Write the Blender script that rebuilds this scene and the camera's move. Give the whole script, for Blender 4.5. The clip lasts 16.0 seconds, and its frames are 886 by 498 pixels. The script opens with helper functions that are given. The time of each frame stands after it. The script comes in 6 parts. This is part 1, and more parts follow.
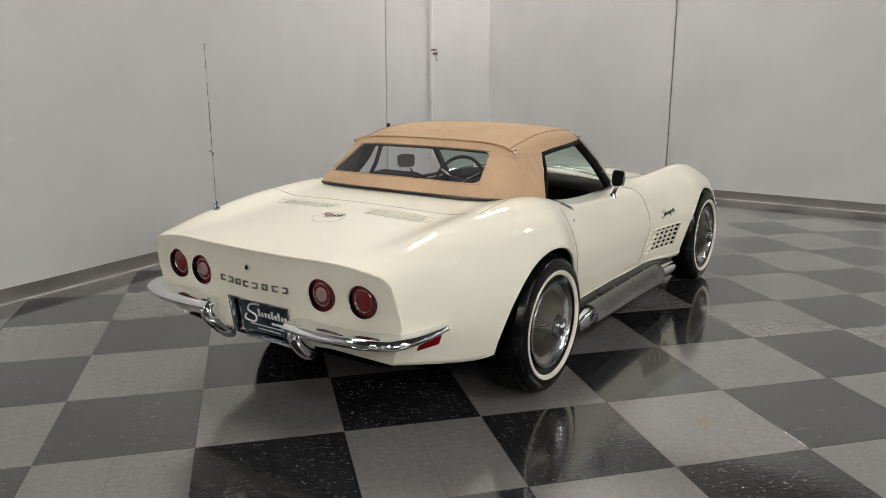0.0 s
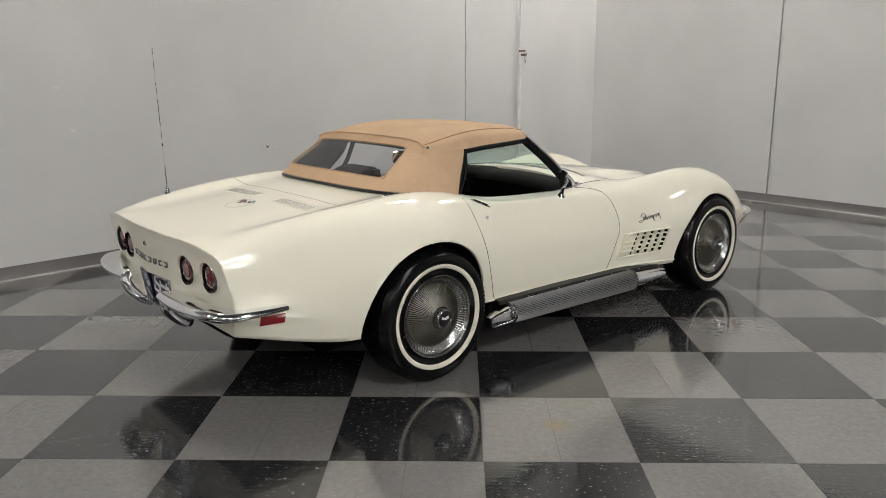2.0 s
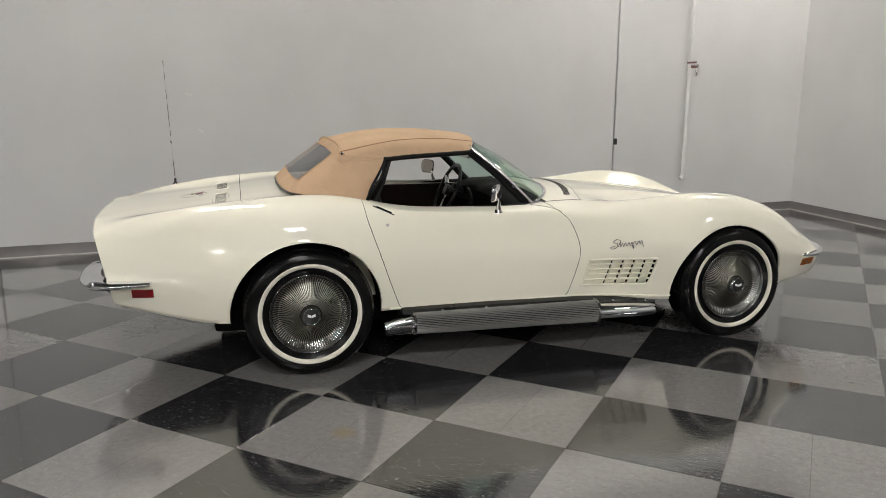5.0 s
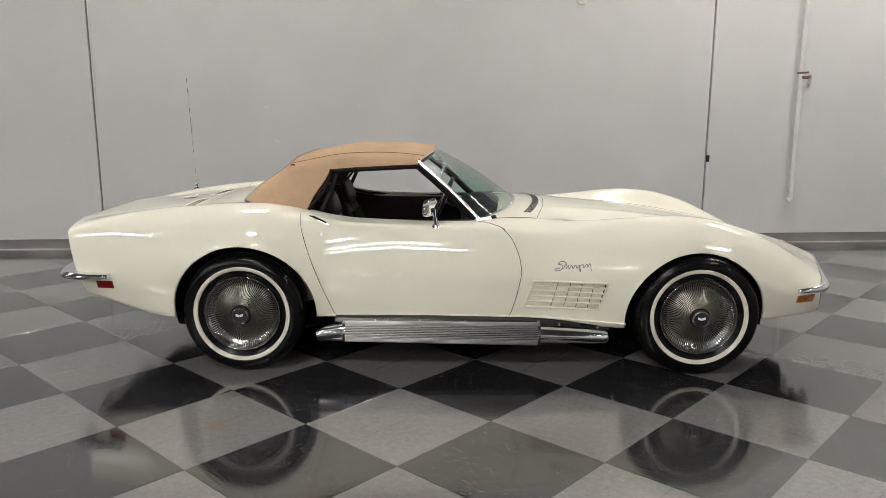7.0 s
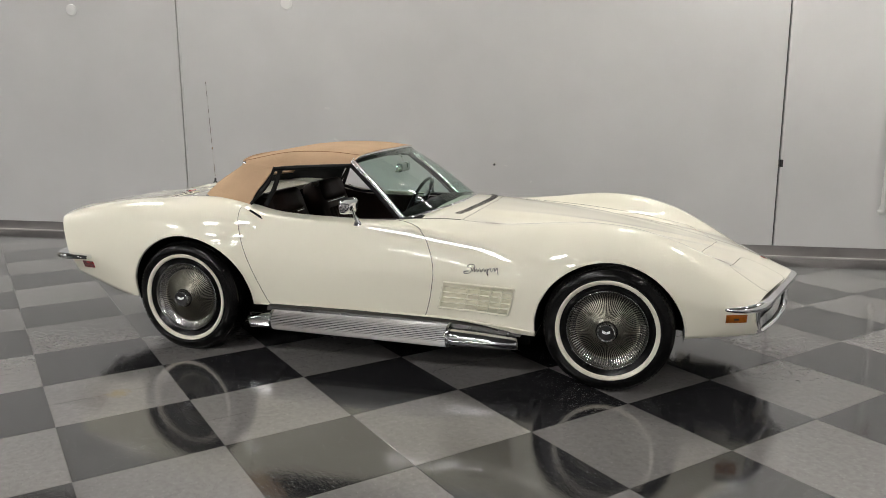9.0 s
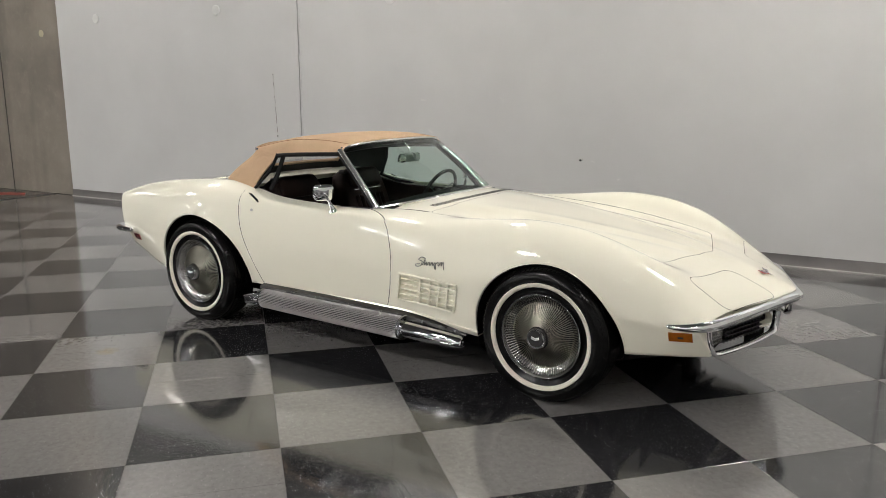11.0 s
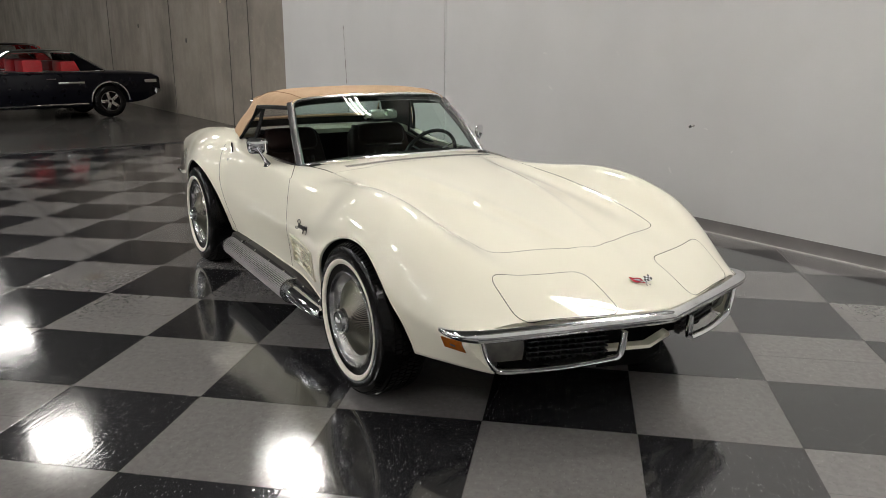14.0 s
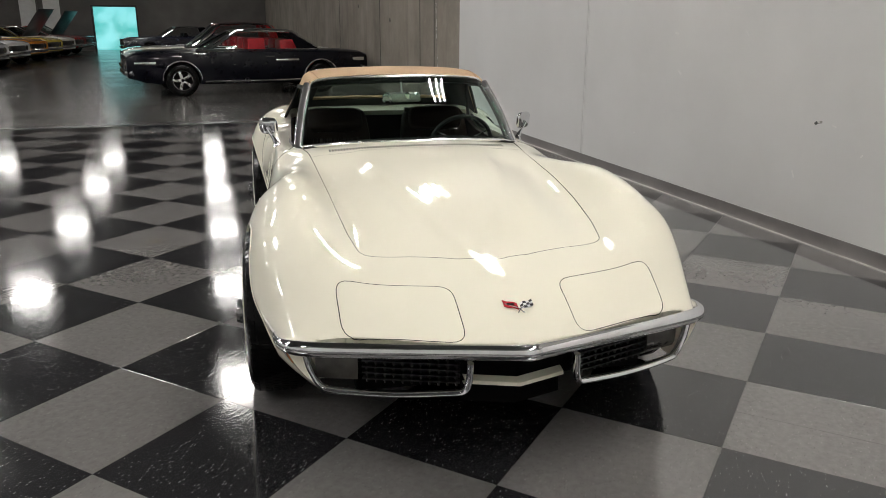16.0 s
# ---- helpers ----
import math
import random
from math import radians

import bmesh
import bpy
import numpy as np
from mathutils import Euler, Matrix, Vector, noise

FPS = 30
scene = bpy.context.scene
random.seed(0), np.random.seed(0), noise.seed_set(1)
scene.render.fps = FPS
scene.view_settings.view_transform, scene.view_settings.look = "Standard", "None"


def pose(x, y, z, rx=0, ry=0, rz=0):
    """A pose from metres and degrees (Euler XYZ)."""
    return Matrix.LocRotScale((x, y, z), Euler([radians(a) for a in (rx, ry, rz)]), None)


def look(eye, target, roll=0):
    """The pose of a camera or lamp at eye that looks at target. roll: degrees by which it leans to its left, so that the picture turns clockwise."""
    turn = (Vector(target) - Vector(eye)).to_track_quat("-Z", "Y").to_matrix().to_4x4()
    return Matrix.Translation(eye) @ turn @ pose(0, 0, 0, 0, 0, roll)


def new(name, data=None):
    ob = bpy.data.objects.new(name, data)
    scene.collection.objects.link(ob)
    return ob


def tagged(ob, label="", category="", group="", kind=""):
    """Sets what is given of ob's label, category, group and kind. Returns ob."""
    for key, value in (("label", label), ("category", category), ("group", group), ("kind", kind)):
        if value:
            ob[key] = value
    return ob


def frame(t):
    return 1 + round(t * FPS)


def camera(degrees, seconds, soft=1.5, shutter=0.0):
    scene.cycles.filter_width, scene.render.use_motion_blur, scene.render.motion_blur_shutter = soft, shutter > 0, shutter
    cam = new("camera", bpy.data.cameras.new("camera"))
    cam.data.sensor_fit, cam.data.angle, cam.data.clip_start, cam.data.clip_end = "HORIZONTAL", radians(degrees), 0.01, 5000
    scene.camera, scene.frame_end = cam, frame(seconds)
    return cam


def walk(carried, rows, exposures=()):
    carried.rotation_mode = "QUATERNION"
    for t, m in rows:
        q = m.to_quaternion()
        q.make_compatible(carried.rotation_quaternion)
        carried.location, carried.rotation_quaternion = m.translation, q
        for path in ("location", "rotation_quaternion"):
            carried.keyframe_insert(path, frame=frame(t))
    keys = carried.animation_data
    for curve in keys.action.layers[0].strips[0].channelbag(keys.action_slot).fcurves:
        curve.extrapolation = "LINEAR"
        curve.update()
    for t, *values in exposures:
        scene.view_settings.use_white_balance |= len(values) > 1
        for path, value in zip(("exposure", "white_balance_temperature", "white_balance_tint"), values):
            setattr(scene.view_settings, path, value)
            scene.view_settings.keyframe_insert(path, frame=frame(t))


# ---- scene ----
cam = camera(60.3, 16.0, soft=0.7)

PATH = [
    (0, (0.288, -2.4, 1.503), (0.762, -0.511, 1.047), 0.1),
    (0.5, (0.619, -2.52, 1.481), (0.984, -0.607, 1.028), 0.0),
    (1, (0.978, -2.608, 1.495), (1.219, -0.676, 1.04), -0.1),
    (1.5, (1.366, -2.7, 1.489), (1.467, -0.754, 1.04), -0.2),
    (2, (1.737, -2.728, 1.481), (1.692, -0.779, 1.033), -0.3),
    (2.5, (2.129, -2.719, 1.508), (1.939, -0.781, 1.049), -0.3),
    (3, (2.535, -2.688, 1.497), (2.204, -0.767, 1.046), -0.4),
    (3.5, (2.871, -2.611, 1.48), (2.408, -0.718, 1.03), -0.2),
    (6, (4.56, -1.855, 1.454), (3.433, -0.25, 1.063), 0.1),
    (6.5, (4.867, -1.632, 1.468), (3.628, -0.112, 1.076), -0.0),
    (7, (5.152, -1.396, 1.48), (3.822, 0.047, 1.094), 0.1),
    (7.5, (5.474, -1.116, 1.484), (4.049, 0.234, 1.102), -0.0),
    (8, (5.746, -0.864, 1.478), (4.238, 0.394, 1.099), 0.0),
    (8.5, (5.963, -0.548, 1.495), (4.375, 0.605, 1.107), -0.1),
    (9, (6.197, -0.227, 1.489), (4.533, 0.812, 1.102), -0.2),
    (11.5, (6.737, 1.498, 1.456), (4.814, 1.86, 1.041), 0.1),
    (12, (6.741, 1.904, 1.459), (4.803, 2.126, 1.022), 0.1),
    (12.5, (6.715, 2.283, 1.45), (4.769, 2.374, 0.994), 0.1),
    (13, (6.638, 2.65, 1.452), (4.695, 2.608, 0.98), 0.1),
    (13.5, (6.547, 3.038, 1.445), (4.618, 2.85, 0.951), 0.1),
    (14, (6.437, 3.372, 1.459), (4.534, 3.039, 0.945), 0.2),
    (14.5, (6.272, 3.697, 1.467), (4.406, 3.209, 0.937), 0.2),
    (15, (6.089, 4.011, 1.449), (4.274, 3.372, 0.906), 0.1),
    (15.5, (5.9, 4.295, 1.459), (4.143, 3.514, 0.908), 0.3),
    (16, (5.671, 4.561, 1.459), (3.991, 3.635, 0.895), 0.2),
]
walk(cam, [(t, look(eye, target, roll)) for t, eye, target, roll in PATH],
     exposures=((0, 0.02), (9, 0.02), (11.3, 0.14), (12.5, 0.12), (13.5, 0.09), (14.5, 0.04), (16, 0.04)))

# ---- light: ceiling strips of the hall ----
world = bpy.data.worlds.new("hall_world")
scene.world = world
world.use_nodes = True
world.node_tree.nodes["Background"].inputs[0].default_value = (0.62, 0.66, 0.72, 1)
world.node_tree.nodes["Background"].inputs[1].default_value = 0.0

TILE = 0.6096
WALL_ANGLE = 46.2                      # heading of the long white wall
WD = Vector((math.cos(radians(WALL_ANGLE)), math.sin(radians(WALL_ANGLE)), 0))
WN = Vector((WD.y, -WD.x, 0))          # from the wall into the room
W0 = Vector((-0.036, 4.325, 0))
CEILING = 5.7


def on_wall(s, out=0.0, z=0.0):
    """A place s metres along the long wall, out metres in front of it."""
    p = W0 + WD * s + WN * out
    return Vector((p.x, p.y, z))


# ---- materials ----
def nodes_of(name):
    m = bpy.data.materials.new(name)
    m.use_nodes = True
    nt = m.node_tree
    return m, nt, nt.nodes["Principled BSDF"]


def mapped(nt, kind, scale, coords="Object", **sets):
    tex = nt.nodes.new(kind)
    co = nt.nodes.new("ShaderNodeTexCoord")
    nt.links.new(co.outputs[coords], tex.inputs["Vector"])
    tex.inputs["Scale"].default_value = scale
    for key, value in sets.items():
        tex.inputs[key].default_value = value
    return tex


def ramp(nt, source, a, b, lo=0.0, hi=1.0):
    r = nt.nodes.new("ShaderNodeMapRange")
    nt.links.new(source, r.inputs["Value"])
    r.inputs["From Min"].default_value, r.inputs["From Max"].default_value = a, b
    r.inputs["To Min"].default_value, r.inputs["To Max"].default_value = lo, hi
    return r.outputs[0]


def mixed(nt, fac, a, b, mode="MIX"):
    m = nt.nodes.new("ShaderNodeMix")
    m.data_type, m.blend_type = "RGBA", mode
    for socket, value in ((m.inputs[0], fac), (m.inputs[6], a), (m.inputs[7], b)):
        if isinstance(value, (int, float)):
            socket.default_value = value
        elif isinstance(value, tuple):
            socket.default_value = (*value, 1)
        else:
            nt.links.new(value, socket)
    return m.outputs[2]


def bumped(nt, shader, height, strength, distance=0.002):
    b = nt.nodes.new("ShaderNodeBump")
    b.inputs["Strength"].default_value, b.inputs["Distance"].default_value = strength, distance
    nt.links.new(height, b.inputs["Height"])
    nt.links.new(b.outputs[0], shader.inputs["Normal"])


def simple(name, color, rough, metal=0.0, vary=0.12, scale=6.0, grain=0.0, grain_scale=300.0, coat=0.0, spec=0.5):
    """A surface with broad stains, fine grain and a little unevenness in its gloss."""
    m, nt, s = nodes_of(name)
    big = mapped(nt, "ShaderNodeTexNoise", scale, Detail=4.0)
    fine = mapped(nt, "ShaderNodeTexNoise", grain_scale, Detail=2.0)
    dark = tuple(c * (1 - vary) for c in color)
    light = tuple(min(1, c * (1 + vary * 0.6)) for c in color)
    c = mixed(nt, ramp(nt, big.outputs[0], 0.3, 0.7), dark, light)
    nt.links.new(c, s.inputs["Base Color"])
    nt.links.new(ramp(nt, big.outputs[0], 0.3, 0.7, rough * 0.85, min(1, rough * 1.15)), s.inputs["Roughness"])
    s.inputs["Metallic"].default_value = metal
    s.inputs["Coat Weight"].default_value = coat
    s.inputs["Coat Roughness"].default_value = 0.04
    s.inputs["Specular IOR Level"].default_value = spec
    if grain:
        bumped(nt, s, fine.outputs[0], grain)
    return m


def car_paint(name, color):
    """Enamel under clear lacquer, with a faint orange-peel ripple."""
    m, nt, s = nodes_of(name)
    s.inputs["Base Color"].default_value = (*color, 1)
    s.inputs["Roughness"].default_value = 0.6
    s.inputs["Specular IOR Level"].default_value = 0.15
    s.inputs["Coat Weight"].default_value = 1.0
    s.inputs["Coat Roughness"].default_value = 0.04
    peel = mapped(nt, "ShaderNodeTexNoise", 130.0, Detail=1.0)
    bumped(nt, s, peel.outputs[0], 0.02, 0.001)
    return m


def canvas_material(name, color):
    """Woven cloth with soft creases and faint soiling."""
    m, nt, s = nodes_of(name)
    broad = mapped(nt, "ShaderNodeTexNoise", 5.0, Detail=4.0)
    crease = mapped(nt, "ShaderNodeTexNoise", 7.0, Detail=2.0, Distortion=1.2)
    weave = mapped(nt, "ShaderNodeTexNoise", 520.0, Detail=2.0)
    c = mixed(nt, ramp(nt, broad.outputs[0], 0.3, 0.7), tuple(k * 0.92 for k in color), tuple(k * 1.05 for k in color))
    c = mixed(nt, ramp(nt, weave.outputs[0], 0.35, 0.65, 0.0, 0.18), c, tuple(k * 0.6 for k in color))
    nt.links.new(c, s.inputs["Base Color"])
    s.inputs["Roughness"].default_value = 0.88
    s.inputs["Specular IOR Level"].default_value = 0.2
    b1 = nt.nodes.new("ShaderNodeBump")
    b1.inputs["Strength"].default_value, b1.inputs["Distance"].default_value = 0.6, 0.014
    nt.links.new(crease.outputs[0], b1.inputs["Height"])
    b2 = nt.nodes.new("ShaderNodeBump")
    b2.inputs["Strength"].default_value, b2.inputs["Distance"].default_value = 0.5, 0.001
    nt.links.new(weave.outputs[0], b2.inputs["Height"])
    nt.links.new(b1.outputs[0], b2.inputs["Normal"])
    nt.links.new(b2.outputs[0], s.inputs["Normal"])
    return m


def concrete_material(name, color):
    """Board-cast concrete: blotches, vertical runs of damp and small pits."""
    m, nt, s = nodes_of(name)
    co = nt.nodes.new("ShaderNodeTexCoord")
    mp = nt.nodes.new("ShaderNodeMapping")
    mp.inputs["Scale"].default_value = (1.0, 1.0, 0.10)
    nt.links.new(co.outputs["Object"], mp.inputs[0])
    runs = nt.nodes.new("ShaderNodeTexNoise")
    nt.links.new(mp.outputs[0], runs.inputs["Vector"])
    runs.inputs["Scale"].default_value, runs.inputs["Detail"].default_value = 2.6, 5.0
    blot = mapped(nt, "ShaderNodeTexNoise", 0.8, Detail=5.0, Roughness=0.6)
    fine = mapped(nt, "ShaderNodeTexNoise", 9.0, Detail=6.0, Roughness=0.7)
    c = mixed(nt, ramp(nt, blot.outputs[0], 0.32, 0.68), tuple(k * 0.68 for k in color), tuple(k * 1.18 for k in color))
    c = mixed(nt, ramp(nt, runs.outputs[0], 0.52, 0.70, 0.0, 0.36), c, tuple(k * 0.45 for k in color))
    c = mixed(nt, ramp(nt, fine.outputs[0], 0.55, 0.75, 0.0, 0.30), c, tuple(k * 1.5 for k in color))
    nt.links.new(c, s.inputs["Base Color"])
    s.inputs["Roughness"].default_value = 0.8
    bumped(nt, s, fine.outputs[0], 0.3, 0.006)
    return m


def glass(name, tint, alpha_like=0.0, haze=0.0):
    m, nt, s = nodes_of(name)
    out = nt.nodes["Material Output"]
    t = nt.nodes.new("ShaderNodeBsdfTransparent")
    t.inputs[0].default_value = (*tint, 1)
    g = nt.nodes.new("ShaderNodeBsdfGlossy")
    g.inputs["Roughness"].default_value = 0.01 + alpha_like
    facing = nt.nodes.new("ShaderNodeLayerWeight")
    facing.inputs[0].default_value = 0.5
    power = nt.nodes.new("ShaderNodeMath")
    power.operation = "POWER"
    power.inputs[1].default_value = 5.0
    gloss = nt.nodes.new("ShaderNodeMath")
    gloss.operation = "MULTIPLY_ADD"
    gloss.inputs[1].default_value = 0.96
    gloss.inputs[2].default_value = 0.04
    mix = nt.nodes.new("ShaderNodeMixShader")
    nt.links.new(facing.outputs["Facing"], power.inputs[0])
    nt.links.new(power.outputs[0], gloss.inputs[0])
    nt.links.new(gloss.outputs[0], mix.inputs[0])
    nt.links.new(t.outputs[0], mix.inputs[1])
    nt.links.new(g.outputs[0], mix.inputs[2])
    cloud = nt.nodes.new("ShaderNodeBsdfDiffuse")
    cloud.inputs[0].default_value = (0.62, 0.62, 0.68, 1)
    veil = nt.nodes.new("ShaderNodeMixShader")
    veil.inputs[0].default_value = haze
    nt.links.new(mix.outputs[0], veil.inputs[1])
    nt.links.new(cloud.outputs[0], veil.inputs[2])
    nt.links.new((veil if haze else mix).outputs[0], out.inputs[0])
    return m


def lamp_material(name, color, power):
    m, nt, s = nodes_of(name)
    s.inputs["Base Color"].default_value = (0.9, 0.9, 0.9, 1)
    s.inputs["Emission Color"].default_value = (*color, 1)
    s.inputs["Emission Strength"].default_value = power
    return m


def tile_material(name, base, fleck, fleck_amount, stain=None):
    """Waxed vinyl composition tile: mottled, with small chips, scuffs and an uneven gloss."""
    m, nt, s = nodes_of(name)
    info = nt.nodes.new("ShaderNodeObjectInfo")
    geo = nt.nodes.new("ShaderNodeNewGeometry")
    pos = geo.outputs["Position"]

    def tex(kind, scale, **sets):
        t = nt.nodes.new(kind)
        nt.links.new(pos, t.inputs["Vector"])
        t.inputs["Scale"].default_value = scale
        for key, value in sets.items():
            t.inputs[key].default_value = value
        return t
    mott = tex("ShaderNodeTexNoise", 34.0, Detail=5.0, Roughness=0.65)
    broad = tex("ShaderNodeTexNoise", 1.7, Detail=4.0)
    warp = nt.nodes.new("ShaderNodeMapping")
    warp.inputs["Rotation"].default_value = (0, 0, radians(35))
    warp.inputs["Scale"].default_value = (0.7, 2.5, 1.0)
    nt.links.new(pos, warp.inputs[0])
    chips = nt.nodes.new("ShaderNodeTexVoronoi")
    nt.links.new(warp.outputs[0], chips.inputs["Vector"])
    chips.inputs["Scale"].default_value = 66.0
    chip2 = tex("ShaderNodeTexNoise", 160.0, Detail=2.0)
    col = mixed(nt, ramp(nt, mott.outputs[0], 0.3, 0.7), tuple(c * 0.82 for c in base), tuple(c * 1.14 for c in base))
    col = mixed(nt, ramp(nt, broad.outputs[0], 0.3, 0.72, 0.0, 0.35), col, tuple(c * 1.25 for c in base))
    sep = nt.nodes.new("ShaderNodeSeparateColor")
    nt.links.new(chips.outputs["Color"], sep.inputs[0])
    near = ramp(nt, chips.outputs["Distance"], 0.19, 0.26, 0.9, 0.0)
    some = ramp(nt, sep.outputs[0], fleck_amount, fleck_amount + 0.02)
    mul = nt.nodes.new("ShaderNodeMath")
    mul.operation = "MULTIPLY"
    nt.links.new(near, mul.inputs[0])
    nt.links.new(some, mul.inputs[1])
    col = mixed(nt, mul.outputs[0], col, fleck)
    pits = nt.nodes.new("ShaderNodeTexVoronoi")
    nt.links.new(warp.outputs[0], pits.inputs["Vector"])
    pits.inputs["Scale"].default_value = 74.0
    sep2 = nt.nodes.new("ShaderNodeSeparateColor")
    nt.links.new(pits.outputs["Color"], sep2.inputs[0])
    mul2 = nt.nodes.new("ShaderNodeMath")
    mul2.operation = "MULTIPLY"
    nt.links.new(ramp(nt, pits.outputs["Distance"], 0.14, 0.24, 0.7, 0.0), mul2.inputs[0])
    nt.links.new(ramp(nt, sep2.outputs[1], 0.64, 0.66), mul2.inputs[1])
    col = mixed(nt, mul2.outputs[0], col, tuple(c * 0.42 for c in base))
    # a cut line across some of the pieces
    oc = nt.nodes.new("ShaderNodeTexCoord")
    so = nt.nodes.new("ShaderNodeSeparateXYZ")
    nt.links.new(oc.outputs["Object"], so.inputs[0])
    ab = nt.nodes.new("ShaderNodeMath")
    ab.operation = "ABSOLUTE"
    nt.links.new(so.outputs["X"], ab.inputs[0])
    lm = nt.nodes.new("ShaderNodeMath")
    lm.operation = "MULTIPLY"
    nt.links.new(ramp(nt, ab.outputs[0], 0.0006, 0.0016, 1.0, 0.0), lm.inputs[0])
    nt.links.new(ramp(nt, info.outputs["Random"], 0.45, 0.46, 0.0, 0.75), lm.inputs[1])
    col = mixed(nt, lm.outputs[0], col, tuple(c * 0.45 for c in base))
    if stain:
        dv = nt.nodes.new("ShaderNodeVectorMath")
        dv.operation = "DISTANCE"
        nt.links.new(pos, dv.inputs[0])
        dv.inputs[1].default_value = stain
        wob = ramp(nt, mott.outputs[0], 0.2, 0.8, -0.03, 0.03)
        ad = nt.nodes.new("ShaderNodeMath")
        ad.operation = "ADD"
        nt.links.new(dv.outputs["Value"], ad.inputs[0])
        nt.links.new(wob, ad.inputs[1])
        col = mixed(nt, ramp(nt, ad.outputs[0], 0.02, 0.075, 0.55, 0.0), col, (0.20, 0.15, 0.075))
    each = ramp(nt, info.outputs["Random"], 0.0, 1.0, 0.90, 1.10)
    hsv = nt.nodes.new("ShaderNodeHueSaturation")
    nt.links.new(col, hsv.inputs["Color"])
    nt.links.new(each, hsv.inputs["Value"])
    nt.links.new(hsv.outputs[0], s.inputs["Base Color"])
    nt.links.new(ramp(nt, broad.outputs[0], 0.3, 0.7, 0.06, 0.11), s.inputs["Roughness"])
    s.inputs["Specular IOR Level"].default_value = 0.78
    s.inputs["IOR"].default_value = 1.52
    s.inputs["Coat Weight"].default_value = 0.48
    s.inputs["Coat Roughness"].default_value = 0.06
    streak = nt.nodes.new("ShaderNodeTexNoise")
    mp = nt.nodes.new("ShaderNodeMapping")
    mp.inputs["Rotation"].default_value = (0, 0, radians(20))
    mp.inputs["Scale"].default_value = (5.0, 30.0, 1.0)
    nt.links.new(pos, mp.inputs[0])
    nt.links.new(mp.outputs[0], streak.inputs["Vector"])
    streak.inputs["Scale"].default_value = 2.2
    streak.inputs["Detail"].default_value = 3.0
    add = nt.nodes.new("ShaderNodeMath")
    add.operation = "ADD"
    nt.links.new(streak.outputs[0], add.inputs[0])
    nt.links.new(ramp(nt, chip2.outputs[0], 0, 1, 0, 0.12), add.inputs[1])
    # fine wax ripple, stronger in worn lanes
    ripple = tex("ShaderNodeTexNoise", 55.0, Detail=3.0, Roughness=0.6, Distortion=0.6)
    lanes = tex("ShaderNodeTexNoise", 2.3, Detail=2.0)
    worn = nt.nodes.new("ShaderNodeMath")
    worn.operation = "MULTIPLY"
    nt.links.new(ripple.outputs[0], worn.inputs[0])
    nt.links.new(ramp(nt, lanes.outputs[0], 0.35, 0.7, 0.15, 1.0), worn.inputs[1])
    add2 = nt.nodes.new("ShaderNodeMath")
    add2.operation = "ADD"
    nt.links.new(ramp(nt, add.outputs[0], 0, 1, 0, 0.45), add2.inputs[0])
    nt.links.new(ramp(nt, worn.outputs[0], 0, 1, 0, 0.60), add2.inputs[1])
    bumped(nt, s, add2.outputs[0], 0.25, 0.003)
    return m


M = {}
M["wall"] = simple("white_wall_paint", (0.60, 0.597, 0.590), 0.55, vary=0.05, scale=1.2, grain=0.12, grain_scale=90, spec=0.3)
M["upper_wall"] = simple("dark_upper_wall", (0.09, 0.088, 0.085), 0.8, vary=0.3, scale=1.5)
M["wall_edge"] = simple("wall_joint", (0.10, 0.10, 0.10), 0.7)
M["bead"] = simple("joint_bead", (0.62, 0.62, 0.61), 0.5)
M["base"] = simple("grey_vinyl_base", (0.15, 0.14, 0.135), 0.42, vary=0.2, scale=3)
M["base_lip"] = simple("worn_base_toe", (0.32, 0.305, 0.29), 0.4)
M["concrete"] = concrete_material("bare_concrete", (0.245, 0.215, 0.18))
M["tie_plug"] = simple("pale_mortar", (0.42, 0.37, 0.26), 0.8)
M["form_joint"] = simple("shaded_form_joint", (0.085, 0.078, 0.07), 0.8, vary=0.3)
M["concrete_floor"] = simple("polished_concrete", (0.055, 0.052, 0.048), 0.22, vary=0.3, scale=0.8)
M["ceiling"] = simple("dark_ceiling", (0.07, 0.07, 0.07), 0.8, scale=1)
M["tile_light"] = tile_material("light_grey_tile", (0.162, 0.155, 0.151), (0.27, 0.26, 0.25), 0.84, (2.148, 0.318, 0.0))
M["tile_dark"] = tile_material("charcoal_tile", (0.0185, 0.0183, 0.0200), (0.30, 0.298, 0.295), 0.76)
M["grout"] = simple("tile_joint", (0.06, 0.058, 0.055), 0.6)
M["paint"] = car_paint("cream_car_paint", (0.87, 0.838, 0.70))
M["strip"] = simple("dark_polished_strip", (0.045, 0.044, 0.043), 0.3, metal=1.0, vary=0.2)
M["pipe"] = simple("ribbed_chrome", (0.42, 0.415, 0.405), 0.34, metal=1.0, vary=0.02, scale=10)
# dark colour for the shade in slots that are not cut through the skin
M["vent_dark"] = simple("shaded_slot", (0.03, 0.028, 0.024), 0.6)
M["ring_metal"] = simple("grey_trim_ring", (0.34, 0.345, 0.35), 0.24, metal=1.0, vary=0.1)
M["script"] = simple("dark_script_metal", (0.16, 0.155, 0.15), 0.3, metal=1.0)
M["scuff"] = simple("grey_scuff", (0.66, 0.655, 0.64), 0.6)
# fin metal made paler, for the reflections its outer slope catches
M["fin_tip"] = simple("fin_metal_lit_end", (0.74, 0.73, 0.70), 0.26, metal=1.0)
M["fin"] = simple("satin_fin_metal", (0.40, 0.385, 0.32), 0.36, metal=1.0, vary=0.1, scale=10)
M["red_marking"] = simple("red_floor_paint", (0.26, 0.05, 0.035), 0.5, vary=0.4, scale=9)
